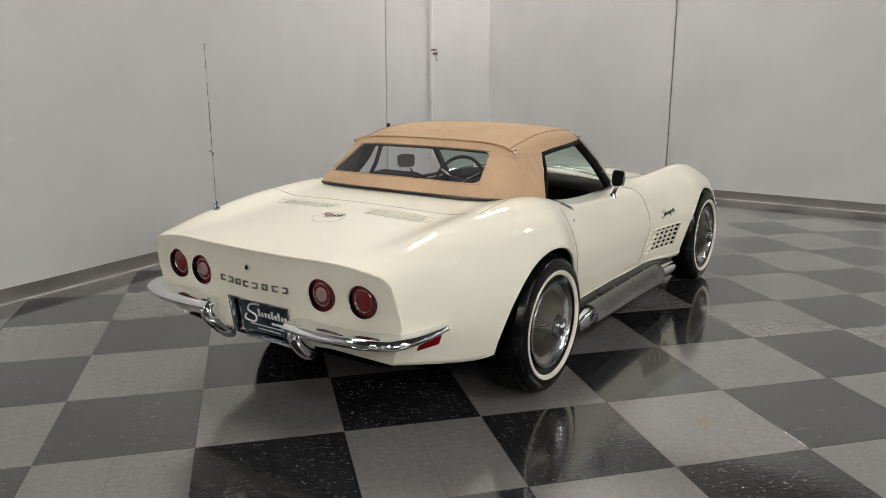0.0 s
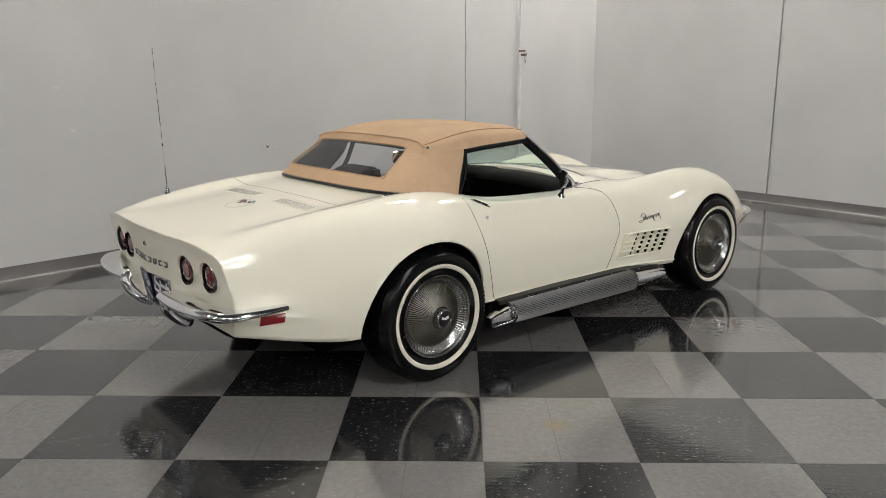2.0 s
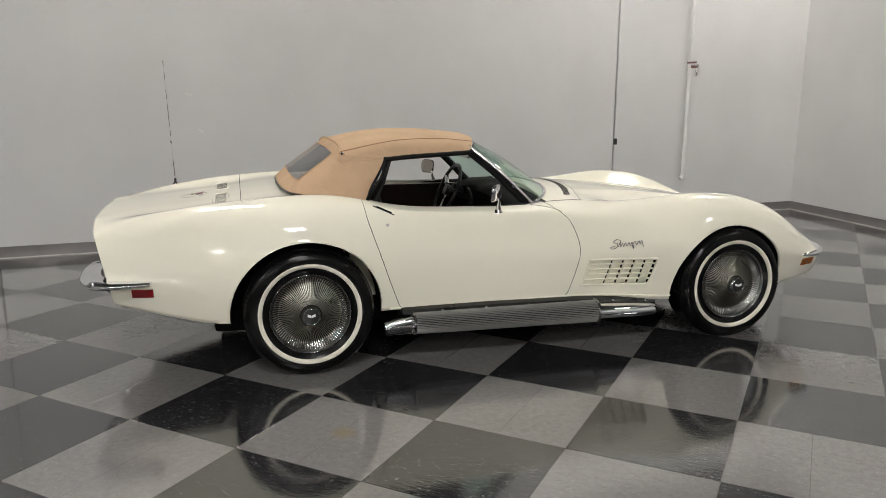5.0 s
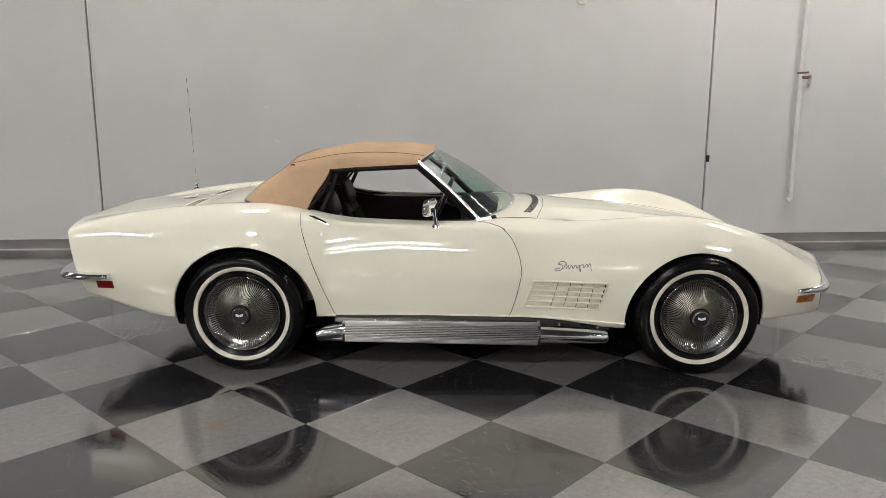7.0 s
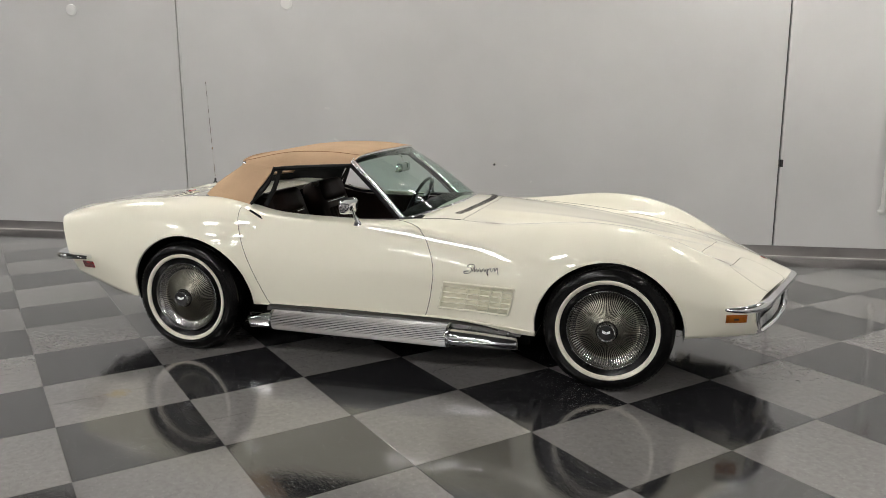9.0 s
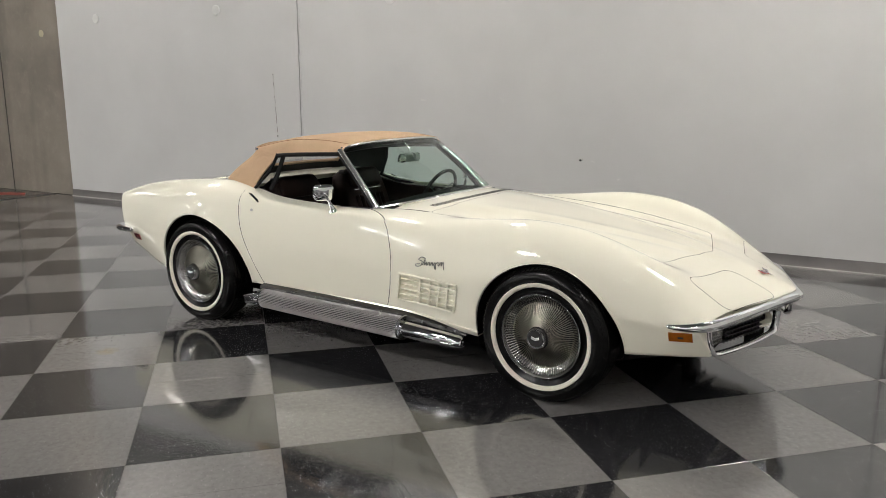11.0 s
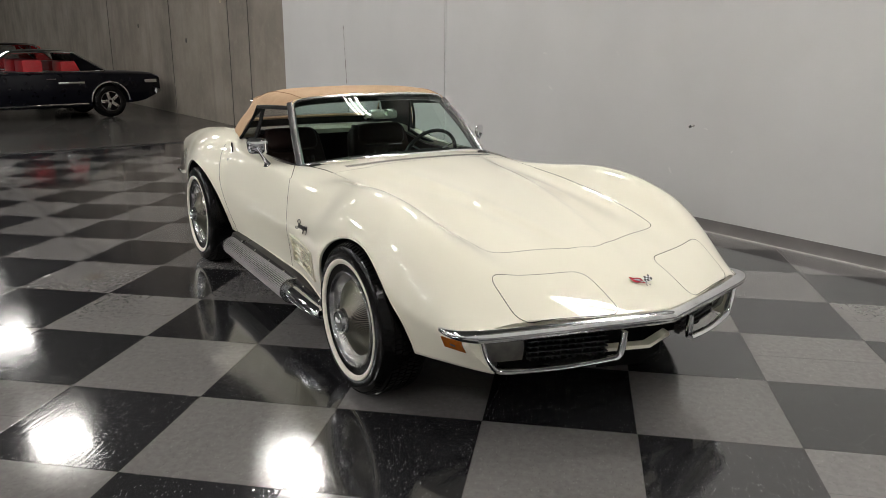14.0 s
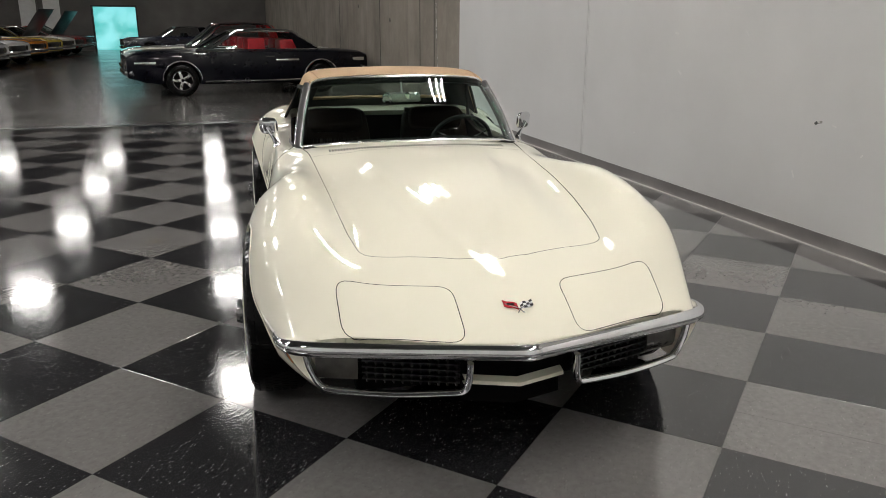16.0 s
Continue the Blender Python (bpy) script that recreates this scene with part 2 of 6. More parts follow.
M["far_wall"] = simple("far_wall_paint", (0.13, 0.122, 0.112), 0.7, vary=0.3, scale=0.8)
M["canvas"] = canvas_material("tan_canvas", (0.565, 0.392, 0.248))
M["seam"] = simple("canvas_stitching", (0.30, 0.17, 0.09), 0.9)
M["lining"] = simple("black_headlining", (0.012, 0.012, 0.012), 0.9)
M["chrome"] = simple("chrome", (0.82, 0.83, 0.85), 0.07, metal=1.0, vary=0.06, scale=8)
M["pillar"] = simple("polished_screen_trim", (0.88, 0.88, 0.88), 0.24, metal=1.0, vary=0.08, scale=9)
M["satin"] = simple("brushed_steel", (0.55, 0.54, 0.52), 0.28, metal=1.0, vary=0.15, scale=14)
M["rubber"] = simple("tyre_rubber", (0.004, 0.004, 0.004), 0.21, vary=0.3, scale=12, grain=0.05, grain_scale=120, spec=0.18)
M["whitewall"] = simple("white_rubber", (0.74, 0.69, 0.59), 0.5, vary=0.06)
M["black"] = simple("black_trim", (0.007, 0.007, 0.007), 0.35, vary=0.3)
M["seal"] = simple("black_rubber_seal", (0.006, 0.006, 0.006), 0.6, vary=0.3, spec=0.15)
# near-black with little gloss, stands for the shade in gaps and openings
M["gap"] = simple("gap_shade_black", (0.004, 0.004, 0.004), 0.9, spec=0.05)
M["vinyl"] = simple("dark_saddle_vinyl", (0.020, 0.010, 0.008), 0.5, vary=0.25, grain=0.3, grain_scale=250, spec=0.16)
M["dash"] = simple("black_dash_vinyl", (0.009, 0.0085, 0.008), 0.75, vary=0.2, grain=0.3, grain_scale=250, spec=0.08)
M["red"] = simple("red_lens", (0.155, 0.005, 0.008), 0.14, vary=0.2, scale=30, coat=0.3)
M["red_marker"] = simple("red_marker_lens", (0.24, 0.008, 0.012), 0.12, vary=0.15, scale=40, coat=1.0)
M["backup"] = simple("clear_ribbed_lens", (0.30, 0.19, 0.18), 0.2, vary=0.2, scale=40, coat=0.3)
M["amber"] = simple("amber_lens", (0.36, 0.105, 0.012), 0.12, vary=0.15, scale=40, coat=1.0)
M["plate"] = simple("navy_plate", (0.007, 0.020, 0.036), 0.3, vary=0.1)
M["white"] = simple("white_print", (0.8, 0.8, 0.8), 0.5)
M["emblem_red"] = simple("red_enamel", (0.45, 0.02, 0.03), 0.2, coat=1.0)
M["smoke"] = simple("clear_lamp_lens", (0.07, 0.066, 0.058), 0.1, vary=0.25, scale=20, coat=1.0)
M["pipe_paint"] = simple("white_pipe_paint", (0.70, 0.70, 0.68), 0.4, vary=0.08)
M["brass"] = simple("dull_red_valve", (0.14, 0.06, 0.05), 0.5, vary=0.3)
M["glass"] = glass("green_tinted_glass", (0.62, 0.78, 0.71))
M["side_glass"] = glass("clear_side_glass", (0.74, 0.75, 0.76), 0.02)
M["rear_vinyl"] = glass("clear_vinyl_window", (0.74, 0.75, 0.77), 0.04, 0.045)
M["mirror"] = simple("mirror_glass", (0.85, 0.86, 0.87), 0.02, metal=1.0, vary=0.0)
M["black_paint"] = simple("gloss_black_paint", (0.0015, 0.0018, 0.0045), 0.3, coat=0.35, spec=0.1)
M["pale_paint"] = simple("gloss_white_paint", (0.62, 0.60, 0.56), 0.25, coat=1.0)
M["red_paint"] = simple("gloss_red_paint", (0.45, 0.02, 0.02), 0.25, coat=1.0)
M["lamp"] = lamp_material("ceiling_lamp_glow", (1.0, 0.960, 0.905), 20.0)
M["lamp_strip"] = lamp_material("thin_tube_glow", (1.0, 0.960, 0.905), 172.0)
M["lamp_cool"] = lamp_material("cool_lamp_glow", (1.0, 0.974, 0.950), 67.0)
M["lamp_far"] = lamp_material("far_lamp_glow", (1.0, 0.966, 0.93), 15.0)
M["daylight"] = lamp_material("daylight_in_doorway", (0.12, 0.62, 0.60), 1.0)
_nt = M["daylight"].node_tree
_leaf = mapped(_nt, "ShaderNodeTexNoise", 1.1, Detail=5.0)
_nt.links.new(mixed(_nt, ramp(_nt, _leaf.outputs[0], 0.38, 0.62), (0.07, 0.50, 0.47), (0.26, 0.78, 0.80)), _nt.nodes["Principled BSDF"].inputs["Emission Color"])
M["seat_red"] = simple("red_seat_vinyl", (0.60, 0.018, 0.028), 0.4, vary=0.15)


# ---- building helpers ----
def finish(bm, name, material, smooth=True, angle=35):
    me = bpy.data.meshes.new(name)
    bm.normal_update()
    bm.to_mesh(me)
    bm.free()
    me.materials.append(material)
    if smooth:
        me.polygons.foreach_set("use_smooth", [True] * len(me.polygons))
        me.set_sharp_from_angle(angle=radians(angle))
    return me


def part(name, bm, material, parent, label="", smooth=True, angle=35):
    ob = new(name, finish(bm, name, material, smooth, angle))
    ob.parent = parent
    if label:
        ob["label"] = label
    return ob


def thing(name, bm, material, label, category, kind="", smooth=True, angle=35, group=""):
    ob = new(name, finish(bm, name, material, smooth, angle))
    return tagged(ob, label, category, group, kind)


def box(bm, lo, hi, bevel=0.0, m=None):
    r = bmesh.ops.create_cube(bm, size=1.0)
    vs = r["verts"]
    lo, hi = Vector(lo), Vector(hi)
    for v in vs:
        v.co = Vector([(lo[i] + hi[i]) / 2 + v.co[i] * (hi[i] - lo[i]) for i in range(3)])
    if bevel:
        es = list({e for v in vs for e in v.link_edges})
        r2 = bmesh.ops.bevel(bm, geom=es, offset=bevel, segments=2, affect="EDGES", profile=0.6)
        vs = list({v for f in r2["faces"] for v in f.verts} | {v for v in vs if v.is_valid})
    if m is not None:
        for v in vs:
            v.co = m @ v.co
    return vs


def boxed(lo, hi, bevel=0.0, m=None):
    bm = bmesh.new()
    box(bm, lo, hi, bevel, m)
    return bm


def prism(bm, outline, a, b, axis):
    """A closed solid: an outline (pairs) carried from a to b along one axis (0, 1 or 2)."""
    def at(p, h):
        q = [p[0], p[1]]
        q.insert(axis, h)
        return Vector(q)
    n = len(outline)
    lo = [bm.verts.new(at(p, a)) for p in outline]
    hi = [bm.verts.new(at(p, b)) for p in outline]
    fs = [bm.faces.new(lo), bm.faces.new(hi[::-1])]
    for i in range(n):
        fs.append(bm.faces.new((lo[i], hi[i], hi[(i + 1) % n], lo[(i + 1) % n])))
    bmesh.ops.recalc_face_normals(bm, faces=fs)
    return lo + hi


def grid(bm, rows, closed_u=False, closed_v=False, caps=False):
    """A sheet through rows of points."""
    vs = [[bm.verts.new(p) for p in row] for row in rows]
    n, k = len(vs), len(vs[0])
    fs = []
    for i in range(n if closed_u else n - 1):
        for j in range(k if closed_v else k - 1):
            q = (vs[i][j], vs[i][(j + 1) % k], vs[(i + 1) % n][(j + 1) % k], vs[(i + 1) % n][j])
            fs.append(bm.faces.new(q))
    if caps:
        fs += [bm.faces.new(vs[0][::-1]), bm.faces.new(vs[-1])]
    bmesh.ops.recalc_face_normals(bm, faces=fs)
    return vs


def revolve(bm, profile, m, segments=48, closed=False):
    """A profile of (radius, height) pairs turned about z, then placed by m."""
    rows = []
    for i in range(segments):
        a = 2 * math.pi * i / segments
        rows.append([m @ Vector((r * math.cos(a), r * math.sin(a), h)) for r, h in profile])
    return grid(bm, rows, closed_u=True, closed_v=closed)


def smooth_line(points, n, closed=False):
    """n points a span on a curve through the points given."""
    P = [Vector(p) for p in points]
    k = len(P)
    out = []
    for i in range(k if closed else k - 1):
        p1, p2 = P[i], P[(i + 1) % k]
        p0 = P[i - 1] if closed or i else p1 * 2 - p2
        p3 = P[(i + 2) % k] if closed or i + 2 < k else p2 * 2 - p1
        for j in range(n):
            t = j / n
            out.append(0.5 * (2 * p1 + (p2 - p0) * t + (2 * p0 - 5 * p1 + 4 * p2 - p3) * t * t + (3 * p1 - p0 - 3 * p2 + p3) * t ** 3))
    if not closed:
        out.append(P[-1])
    return out


def sweep(bm, path, section, up=(0, 0, 1), closed=False, scale=None):
    """Carries a closed section of (side, up) pairs along a path."""
    P = [Vector(p) for p in path]
    n = len(P)
    rows = []
    for i, p in enumerate(P):
        a = P[(i - 1) % n] if closed or i else p
        b = P[(i + 1) % n] if closed or i < n - 1 else p
        d = (b - a).normalized()
        side = d.cross(Vector(up))
        side = side.normalized() if side.length > 1e-6 else Vector((1, 0, 0))
        u = side.cross(d)
        k = scale[i] if scale else 1.0
        rows.append([p + (side * s + u * h) * k for s, h in section])
    return grid(bm, rows, closed_u=closed, closed_v=True, caps=not closed)


def ring(r, n=10, ry=None):
    return [(r * math.cos(2 * math.pi * i / n), (ry or r) * math.sin(2 * math.pi * i / n)) for i in range(n)]


def tube(path, r, n=8, closed=False, up=(0, 0, 1), ry=None):
    bm = bmesh.new()
    sweep(bm, path, ring(r, n, ry), up, closed)
    return bm


def curve_of(pairs):
    """A smooth, non-overshooting function through (x, value) pairs."""
    x = np.array([p[0] for p in pairs], float)
    y = np.array([p[1] for p in pairs], float)
    h, d = np.diff(x), np.diff(y) / np.diff(x)
    m = np.zeros_like(y)
    m[0], m[-1] = d[0], d[-1]
    for i in range(1, len(y) - 1):
        if d[i - 1] * d[i] > 0:
            w1, w2 = 2 * h[i] + h[i - 1], h[i] + 2 * h[i - 1]
            m[i] = (w1 + w2) / (w1 / d[i - 1] + w2 / d[i])

    def f(v):
        v = min(max(v, x[0]), x[-1])
        i = min(int(np.searchsorted(x, v, "right")) - 1, len(h) - 1)
        t = (v - x[i]) / h[i]
        return float((1 + 2 * t) * (1 - t) ** 2 * y[i] + t * (1 - t) ** 2 * h[i] * m[i] + t * t * (3 - 2 * t) * y[i + 1] + t * t * (t - 1) * h[i] * m[i + 1])
    return f


def cut(me, cutter_bm, how="DIFFERENCE"):
    """The mesh me less (or met with) a cutter; a failed cut is tried again with the cutter moved a hair."""
    size = sum(p.area for p in me.polygons)
    out = None
    for k in range(6):
        a = new("work_piece", me)
        cm = bpy.data.meshes.new("cutter")
        cutter_bm.to_mesh(cm)
        b = new("cutter", cm)
        b.location = (0.00013 * k, 0.00007 * k, 0.00017 * k)
        mod = a.modifiers.new("cut", "BOOLEAN")
        mod.operation, mod.object, mod.solver = how, b, "MANIFOLD" if k % 2 == 0 else "EXACT"
        bpy.context.view_layer.update()
        out = bpy.data.meshes.new_from_object(a.evaluated_get(bpy.context.evaluated_depsgraph_get()))
        bpy.data.objects.remove(a)
        bpy.data.objects.remove(b)
        bpy.data.meshes.remove(cm)
        left = sum(p.area for p in out.polygons)
        if (how == "DIFFERENCE" and left > 0.6 * size) or (how == "INTERSECT" and 0 < left < 0.9 * size):
            break
    tidy = bmesh.new()
    tidy.from_mesh(out)
    bmesh.ops.remove_doubles(tidy, verts=tidy.verts[:], dist=0.00002)
    bmesh.ops.dissolve_degenerate(tidy, edges=tidy.edges[:], dist=0.00001)
    tidy.to_mesh(out)
    tidy.free()
    return out


# ---- the hall ----
def wall_slab(name, a, b, height, thick, material, label, category="wall"):
    """A wall from a to b whose room face lies on the line; its thickness lies to the left of the way."""
    a, b = Vector((*a, 0)), Vector((*b, 0))
    d = (b - a).normalized()
    n = Vector((-d.y, d.x, 0))
    bm = bmesh.new()
    prism(bm, [(p.x, p.y) for p in (a, b, b + n * thick, a + n * thick)], 0, height, 2)
    return thing(name, bm, material, label, category, "structure", smooth=False)


WALL_END, CORNER = -7.72, 5.23
JOINTS = (-3.45, 2.645)
corner = on_wall(CORNER)
ED = Vector((0.66, -0.751, 0)).normalized()
EN = Vector((ED.y, -ED.x, 0))           # into the room
EAST_JOINTS = (2.60,)
H = CEILING
PANEL_TOP = 3.35


def panel_wall(name, origin, d, n, joints, s0, s1, label):
    """Painted panels that butt with open joints."""
    stops = [s0, *joints, s1]
    bm = bmesh.new()
    for a, b in zip(stops[:-1], stops[1:]):
        a2 = a + (0.008 if a in joints else 0)
        b2 = b - (0.008 if b in joints else 0)
        p, q = origin + d * a2, origin + d * b2
        prism(bm, [(v.x, v.y) for v in (p, q, q - n * 0.15, p - n * 0.15)], 0, PANEL_TOP, 2)
    wall = thing(name, bm, M["wall"], label, "wall", "structure", smooth=False)
    # unseen upper wall, kept dark so the floor reflects less white
    bm = bmesh.new()
    p, q = origin + d * s0 - n * 0.02, origin + d * s1 - n * 0.02
    prism(bm, [(v.x, v.y) for v in (p, q, q - n * 0.13, p - n * 0.13)], PANEL_TOP, H, 2)
    part("upper_wall", bm, M["upper_wall"], wall, "unseen dark wall added above the panels", smooth=False)
    for s in joints:
        bm = bmesh.new()
        p = origin + d * s - n * 0.03
        prism(bm, [(v.x, v.y) for v in (p - d * 0.012, p + d * 0.012, p + d * 0.012 - n * 0.02, p - d * 0.012 - n * 0.02)], 0, PANEL_TOP, 2)
        part("joint_seal", bm, M["wall_edge"], wall, "black sealed joint", smooth=False)
        bm = bmesh.new()
        p = origin + d * (s + 0.016) + n * 0.004
        prism(bm, [(v.x, v.y) for v in (p - d * 0.006, p + d * 0.012, p + d * 0.012 - n * 0.012, p - d * 0.006 - n * 0.012)], 0.1, PANEL_TOP, 2)
        part("joint_bead", bm, M["bead"], wall, smooth=False)
    return wall


def cove_base(name, a, d, n, length, label):
    """Vinyl skirting with a worn toe."""
    bm = bmesh.new()
    sec = [(0, 0), (0.020, 0), (0.016, 0.008), (0.007, 0.022), (0.006, 0.100), (0.004, 0.102), (0, 0.102)]
    rows = [[a + d * s + n * o + Vector((0, 0, z)) for o, z in sec] for s in np.linspace(0, length, 12)]
    grid(bm, rows, caps=True, closed_v=True)
    base = thing(name, bm, M["base"], label, "baseboard", "structure")
    bm = bmesh.new()
    sec = [(0.018, 0.0), (0.026, 0.0), (0.024, 0.006), (0.018, 0.010)]
    rows = [[a + d * s + n * o + Vector((0, 0, z)) for o, z in sec] for s in np.linspace(0, length, 12)]
    grid(bm, rows, caps=True, closed_v=True)
    part("worn_toe", bm, M["base_lip"], base, "pale worn toe edge")
    return base


panel_wall("wall_north", W0, WD, WN, JOINTS, WALL_END, CORNER, "white painted panel wall with open vertical joints")
panel_wall("wall_east", corner, ED, EN, EAST_JOINTS, 0.0, 29.0, "white painted panel wall meeting the long wall")
cove_base("baseboard_north", on_wall(WALL_END), WD, WN, CORNER - WALL_END - 0.004, "grey vinyl cove base along the long white wall")
cove_base("baseboard_east", corner + ED * 0.004, ED, EN, 28.9, "grey vinyl cove base along the end wall")

# bare concrete wall that goes on past the white panels
bm = bmesh.new()
prism(bm, [(v.x, v.y) for v in (on_wall(-43.5, 0.0), on_wall(WALL_END + 0.3, -0.06), on_wall(WALL_END + 0.3, -0.4), on_wall(-43.5, -0.4))], 0, H, 2)
tagged(new("wall_concrete", finish(bm, "wall_concrete", M["concrete"], False)), "stained bare concrete wall with form joints", "wall", kind="structure")
for s in (-9.13, -10.05, -13.4, -18.6):
    bm = bmesh.new()
    box(bm, (s - 0.003, -0.012, 0), (s + 0.003, 0.002, H), 0, Matrix.Translation(W0) @ Matrix.Rotation(radians(WALL_ANGLE), 4, "Z") @ Matrix.Scale(-1, 4, (0, 1, 0)))
    tagged(new("wall_form_joint", finish(bm, "wall_form_joint", M["form_joint"], False)), "dark form joint in the concrete wall", "trim", kind="structure")

# filled form-tie holes
for s, z in ((-8.1, 2.30), (-10.35, 2.25), (-12.4, 1.55), (-15.9, 2.6), (-15.8, 1.9)):
    bm = bmesh.new()
    revolve(bm, [(.05, -.002), (.05, .003), (.04, .006), (.0005, .007)], Matrix.Translation(on_wall(s, 0.0, z)) @ Matrix.Rotation(radians(WALL_ANGLE), 4, "Z") @ Matrix.Rotation(radians(90), 4, "X"), 16)
    tagged(new("wall_tie_plug", finish(bm, "wall_tie_plug", M["tie_plug" if s > -11 else "form_joint"], True)), "mortar plug in the concrete wall", "trim", kind="structure")

# floors
bm = bmesh.new()
bmesh.ops.create_grid(bm, x_segments=8, y_segments=8, size=60)
for v in bm.verts:
    v.co.z = -0.004
tagged(new("floor_concrete", finish(bm, "floor_concrete", M["concrete_floor"], False)), "dark polished concrete floor of the hall", "floor", kind="structure")

# ceiling and the plain walls that close the hall
bm = bmesh.new()
box(bm, (-45, -55, CEILING), (34, 16, CEILING + 0.2))
tagged(new("ceiling", finish(bm, "ceiling", M["ceiling"], False)), "dark open ceiling of the hall", "ceiling", kind="structure")
e1 = corner + ED * 29
wall_slab("wall_south", (e1.x, e1.y), (e1.x - 26 * WD.x, e1.y - 26 * WD.y), H, -0.2, M["wall"], "plain white wall behind the camera")


def ceiling_lamp(s, out, length=1.25, width=0.86):
    """A high-bay fitting with four open tubes under a metal tray."""
    bm = bmesh.new()
    m = Matrix.Translation(on_wall(s, out, CEILING - 0.5)) @ Matrix.Rotation(radians(WALL_ANGLE), 4, "Z")
    box(bm, (-length / 2, -width / 2, 0.0), (length / 2, width / 2, 0.10), 0.01, m)
    lamp = thing("ceiling_lamp", bm, M["satin"], "white strip lamp hung below the dark ceiling", "lamp", group="ceiling strip lamps")
    strip = out < 2
    lane = 0.020 if strip else width * 0.10
    glow = M["lamp_strip" if strip else "lamp_far" if s < -12 else "lamp_cool" if out > 5 else "lamp"]
    for o in ((-0.33, 0.0, 0.33) if strip else (-0.375, -0.125, 0.125, 0.375)):
        part("tube", boxed((-length / 2 + 0.03, o * width - lane, -0.050), (length / 2 - 0.03, o * width + lane, -0.002), 0.012, m), glow, lamp, "bright frosted tube")
    for e in (-0.4, 0.4):
        part("hanger", boxed((e * length - 0.006, -0.006, 0.098), (e * length + 0.006, 0.006, 0.5), 0, m), M["satin"], lamp)
    return lamp


for out, first, step, count in ((1.1, 2.1, 4.35, 2), (0.74, -6.5, 4.35, 1), (3.6, -9.75, 6.0, 6), (8.5, 4.6, 7.05, 7), (13.4, 4.6, 7.05, 7), (18.3, 4.6, 7.05, 4), (23.2, 4.6, 7.05, 4)):
    for k in range(count):
        ceiling_lamp(first - step * k, out, 0.98 if out < 2 else 1.25, 0.56 if out < 2 else 0.86)
# extra fitting, added only to brighten the corner wall and the floor there
ceiling_lamp(4.5, 1.9, width=0.50)


def flat2(v):
    return Vector((v.x, v.y))

# ---- the convertible ----
CAR = Matrix.Translation((1.975, 2.285, 0)) @ Matrix.Rotation(radians(41.5), 4, "Z")
car = tagged(new("convertible_car"), "cream white two-seat convertible sports car with tan canvas top", "car")
car.matrix_world = CAR

# lengthwise curves of the half body: x ahead of mid wheelbase, value
ZC = curve_of([(-2.30, .787), (-2.2, .799), (-2.0, .822), (-1.6, .866), (-1.35, .894), (-1.2, .898), (-0.8, .87), (-0.3, .83), (0.1, .85), (0.3, .868), (0.7, .838), (1.1, .790), (1.5, .722), (1.8, .655), (2.0, .597), (2.2, .514)])
YV = curve_of([(-2.30, .44), (-1.2, .50), (0.1, .50), (0.5, .46), (1.1, .475), (1.5, .47), (1.8, .44), (2.2, .40)])
ZV = curve_of([(-2.30, .785), (-2.0, .817), (-1.6, .861), (-1.35, .889), (-1.2, .893), (-0.8, .855), (-0.3, .82), (0.1, .825), (0.3, .835), (0.7, .778), (1.1, .744), (1.5, .697), (1.8, .643), (2.0, .586), (2.2, .506)])
YF = curve_of([(-2.30, .62), (-2.0, .635), (-1.2, .665), (-0.8, .665), (-0.3, .69), (0.1, .68), (0.5, .63), (1.1, .656), (1.5, .655), (1.8, .614), (2.05, .565)])
ZF = curve_of([(-2.30, .755), (-2.0, .829), (-1.6, .883), (-1.2, .904), (-1.05, .894), (-0.9, .868), (-0.75, .832), (-0.6, .815), (-0.3, .807), (0.1, .802), (0.4, .795), (0.7, .815), (1.1, .848), (1.3, .835), (1.5, .788), (1.8, .670), (2.0, .578), (2.2, .500)])
YS = curve_of([(-2.30, .692), (-2.0, .728), (-1.6, .78), (-1.2, .815), (-0.8, .745), (-0.3, .742), (0.1, .745), (0.7, .755), (1.1, .806), (1.5, .800), (1.8, .738), (1.9, .703), (2.0, .658)])
ZS = curve_of([(-2.30, .722), (-2.0, .762), (-1.6, .800), (-1.2, .828), (-0.8, .80), (-0.3, .762), (0.1, .745), (0.7, .728), (1.1, .764), (1.5, .718), (1.8, .610), (2.0, .528), (2.2, .470)])
YW = curve_of([(-2.30, .712), (-2.0, .765), (-1.6, .845), (-1.2, .890), (-0.8, .805), (-0.3, .780), (0.1, .785), (0.5, .808), (1.1, .878), (1.4, .872), (1.65, .830), (1.8, .772), (1.9, .735), (2.0, .69)])
ZW = curve_of([(-2.30, .60), (-1.6, .63), (-1.2, .66), (-0.8, .62), (-0.3, .58), (0.3, .56), (1.1, .60), (1.5, .56), (1.8, .49), (2.2, .43)])
YL = curve_of([(-2.30, .705), (-2.0, .758), (-1.6, .84), (-1.2, .885), (-0.8, .795), (-0.3, .768), (0.3, .775), (1.1, .872), (1.4, .86), (1.65, .80), (1.8, .748), (1.9, .705), (2.0, .65)])
ZL = curve_of([(-2.30, .52), (-1.6, .46), (-1.2, .47), (-0.3, .42), (1.1, .44), (1.8, .40), (2.2, .37)])
YB = curve_of([(-2.30, .65), (-2.0, .70), (-1.6, .795), (-1.2, .83), (-0.8, .755), (0.3, .745), (1.1, .83), (1.5, .80), (1.65, .755), (1.8, .69), (2.0, .57)])
ZB = curve_of([(-2.30, .402), (-2.0, .338), (-1.65, .285), (-1.2, .285), (0.2, .275), (0.85, .246), (1.2, .255), (1.6, .285), (2.2, .300)])


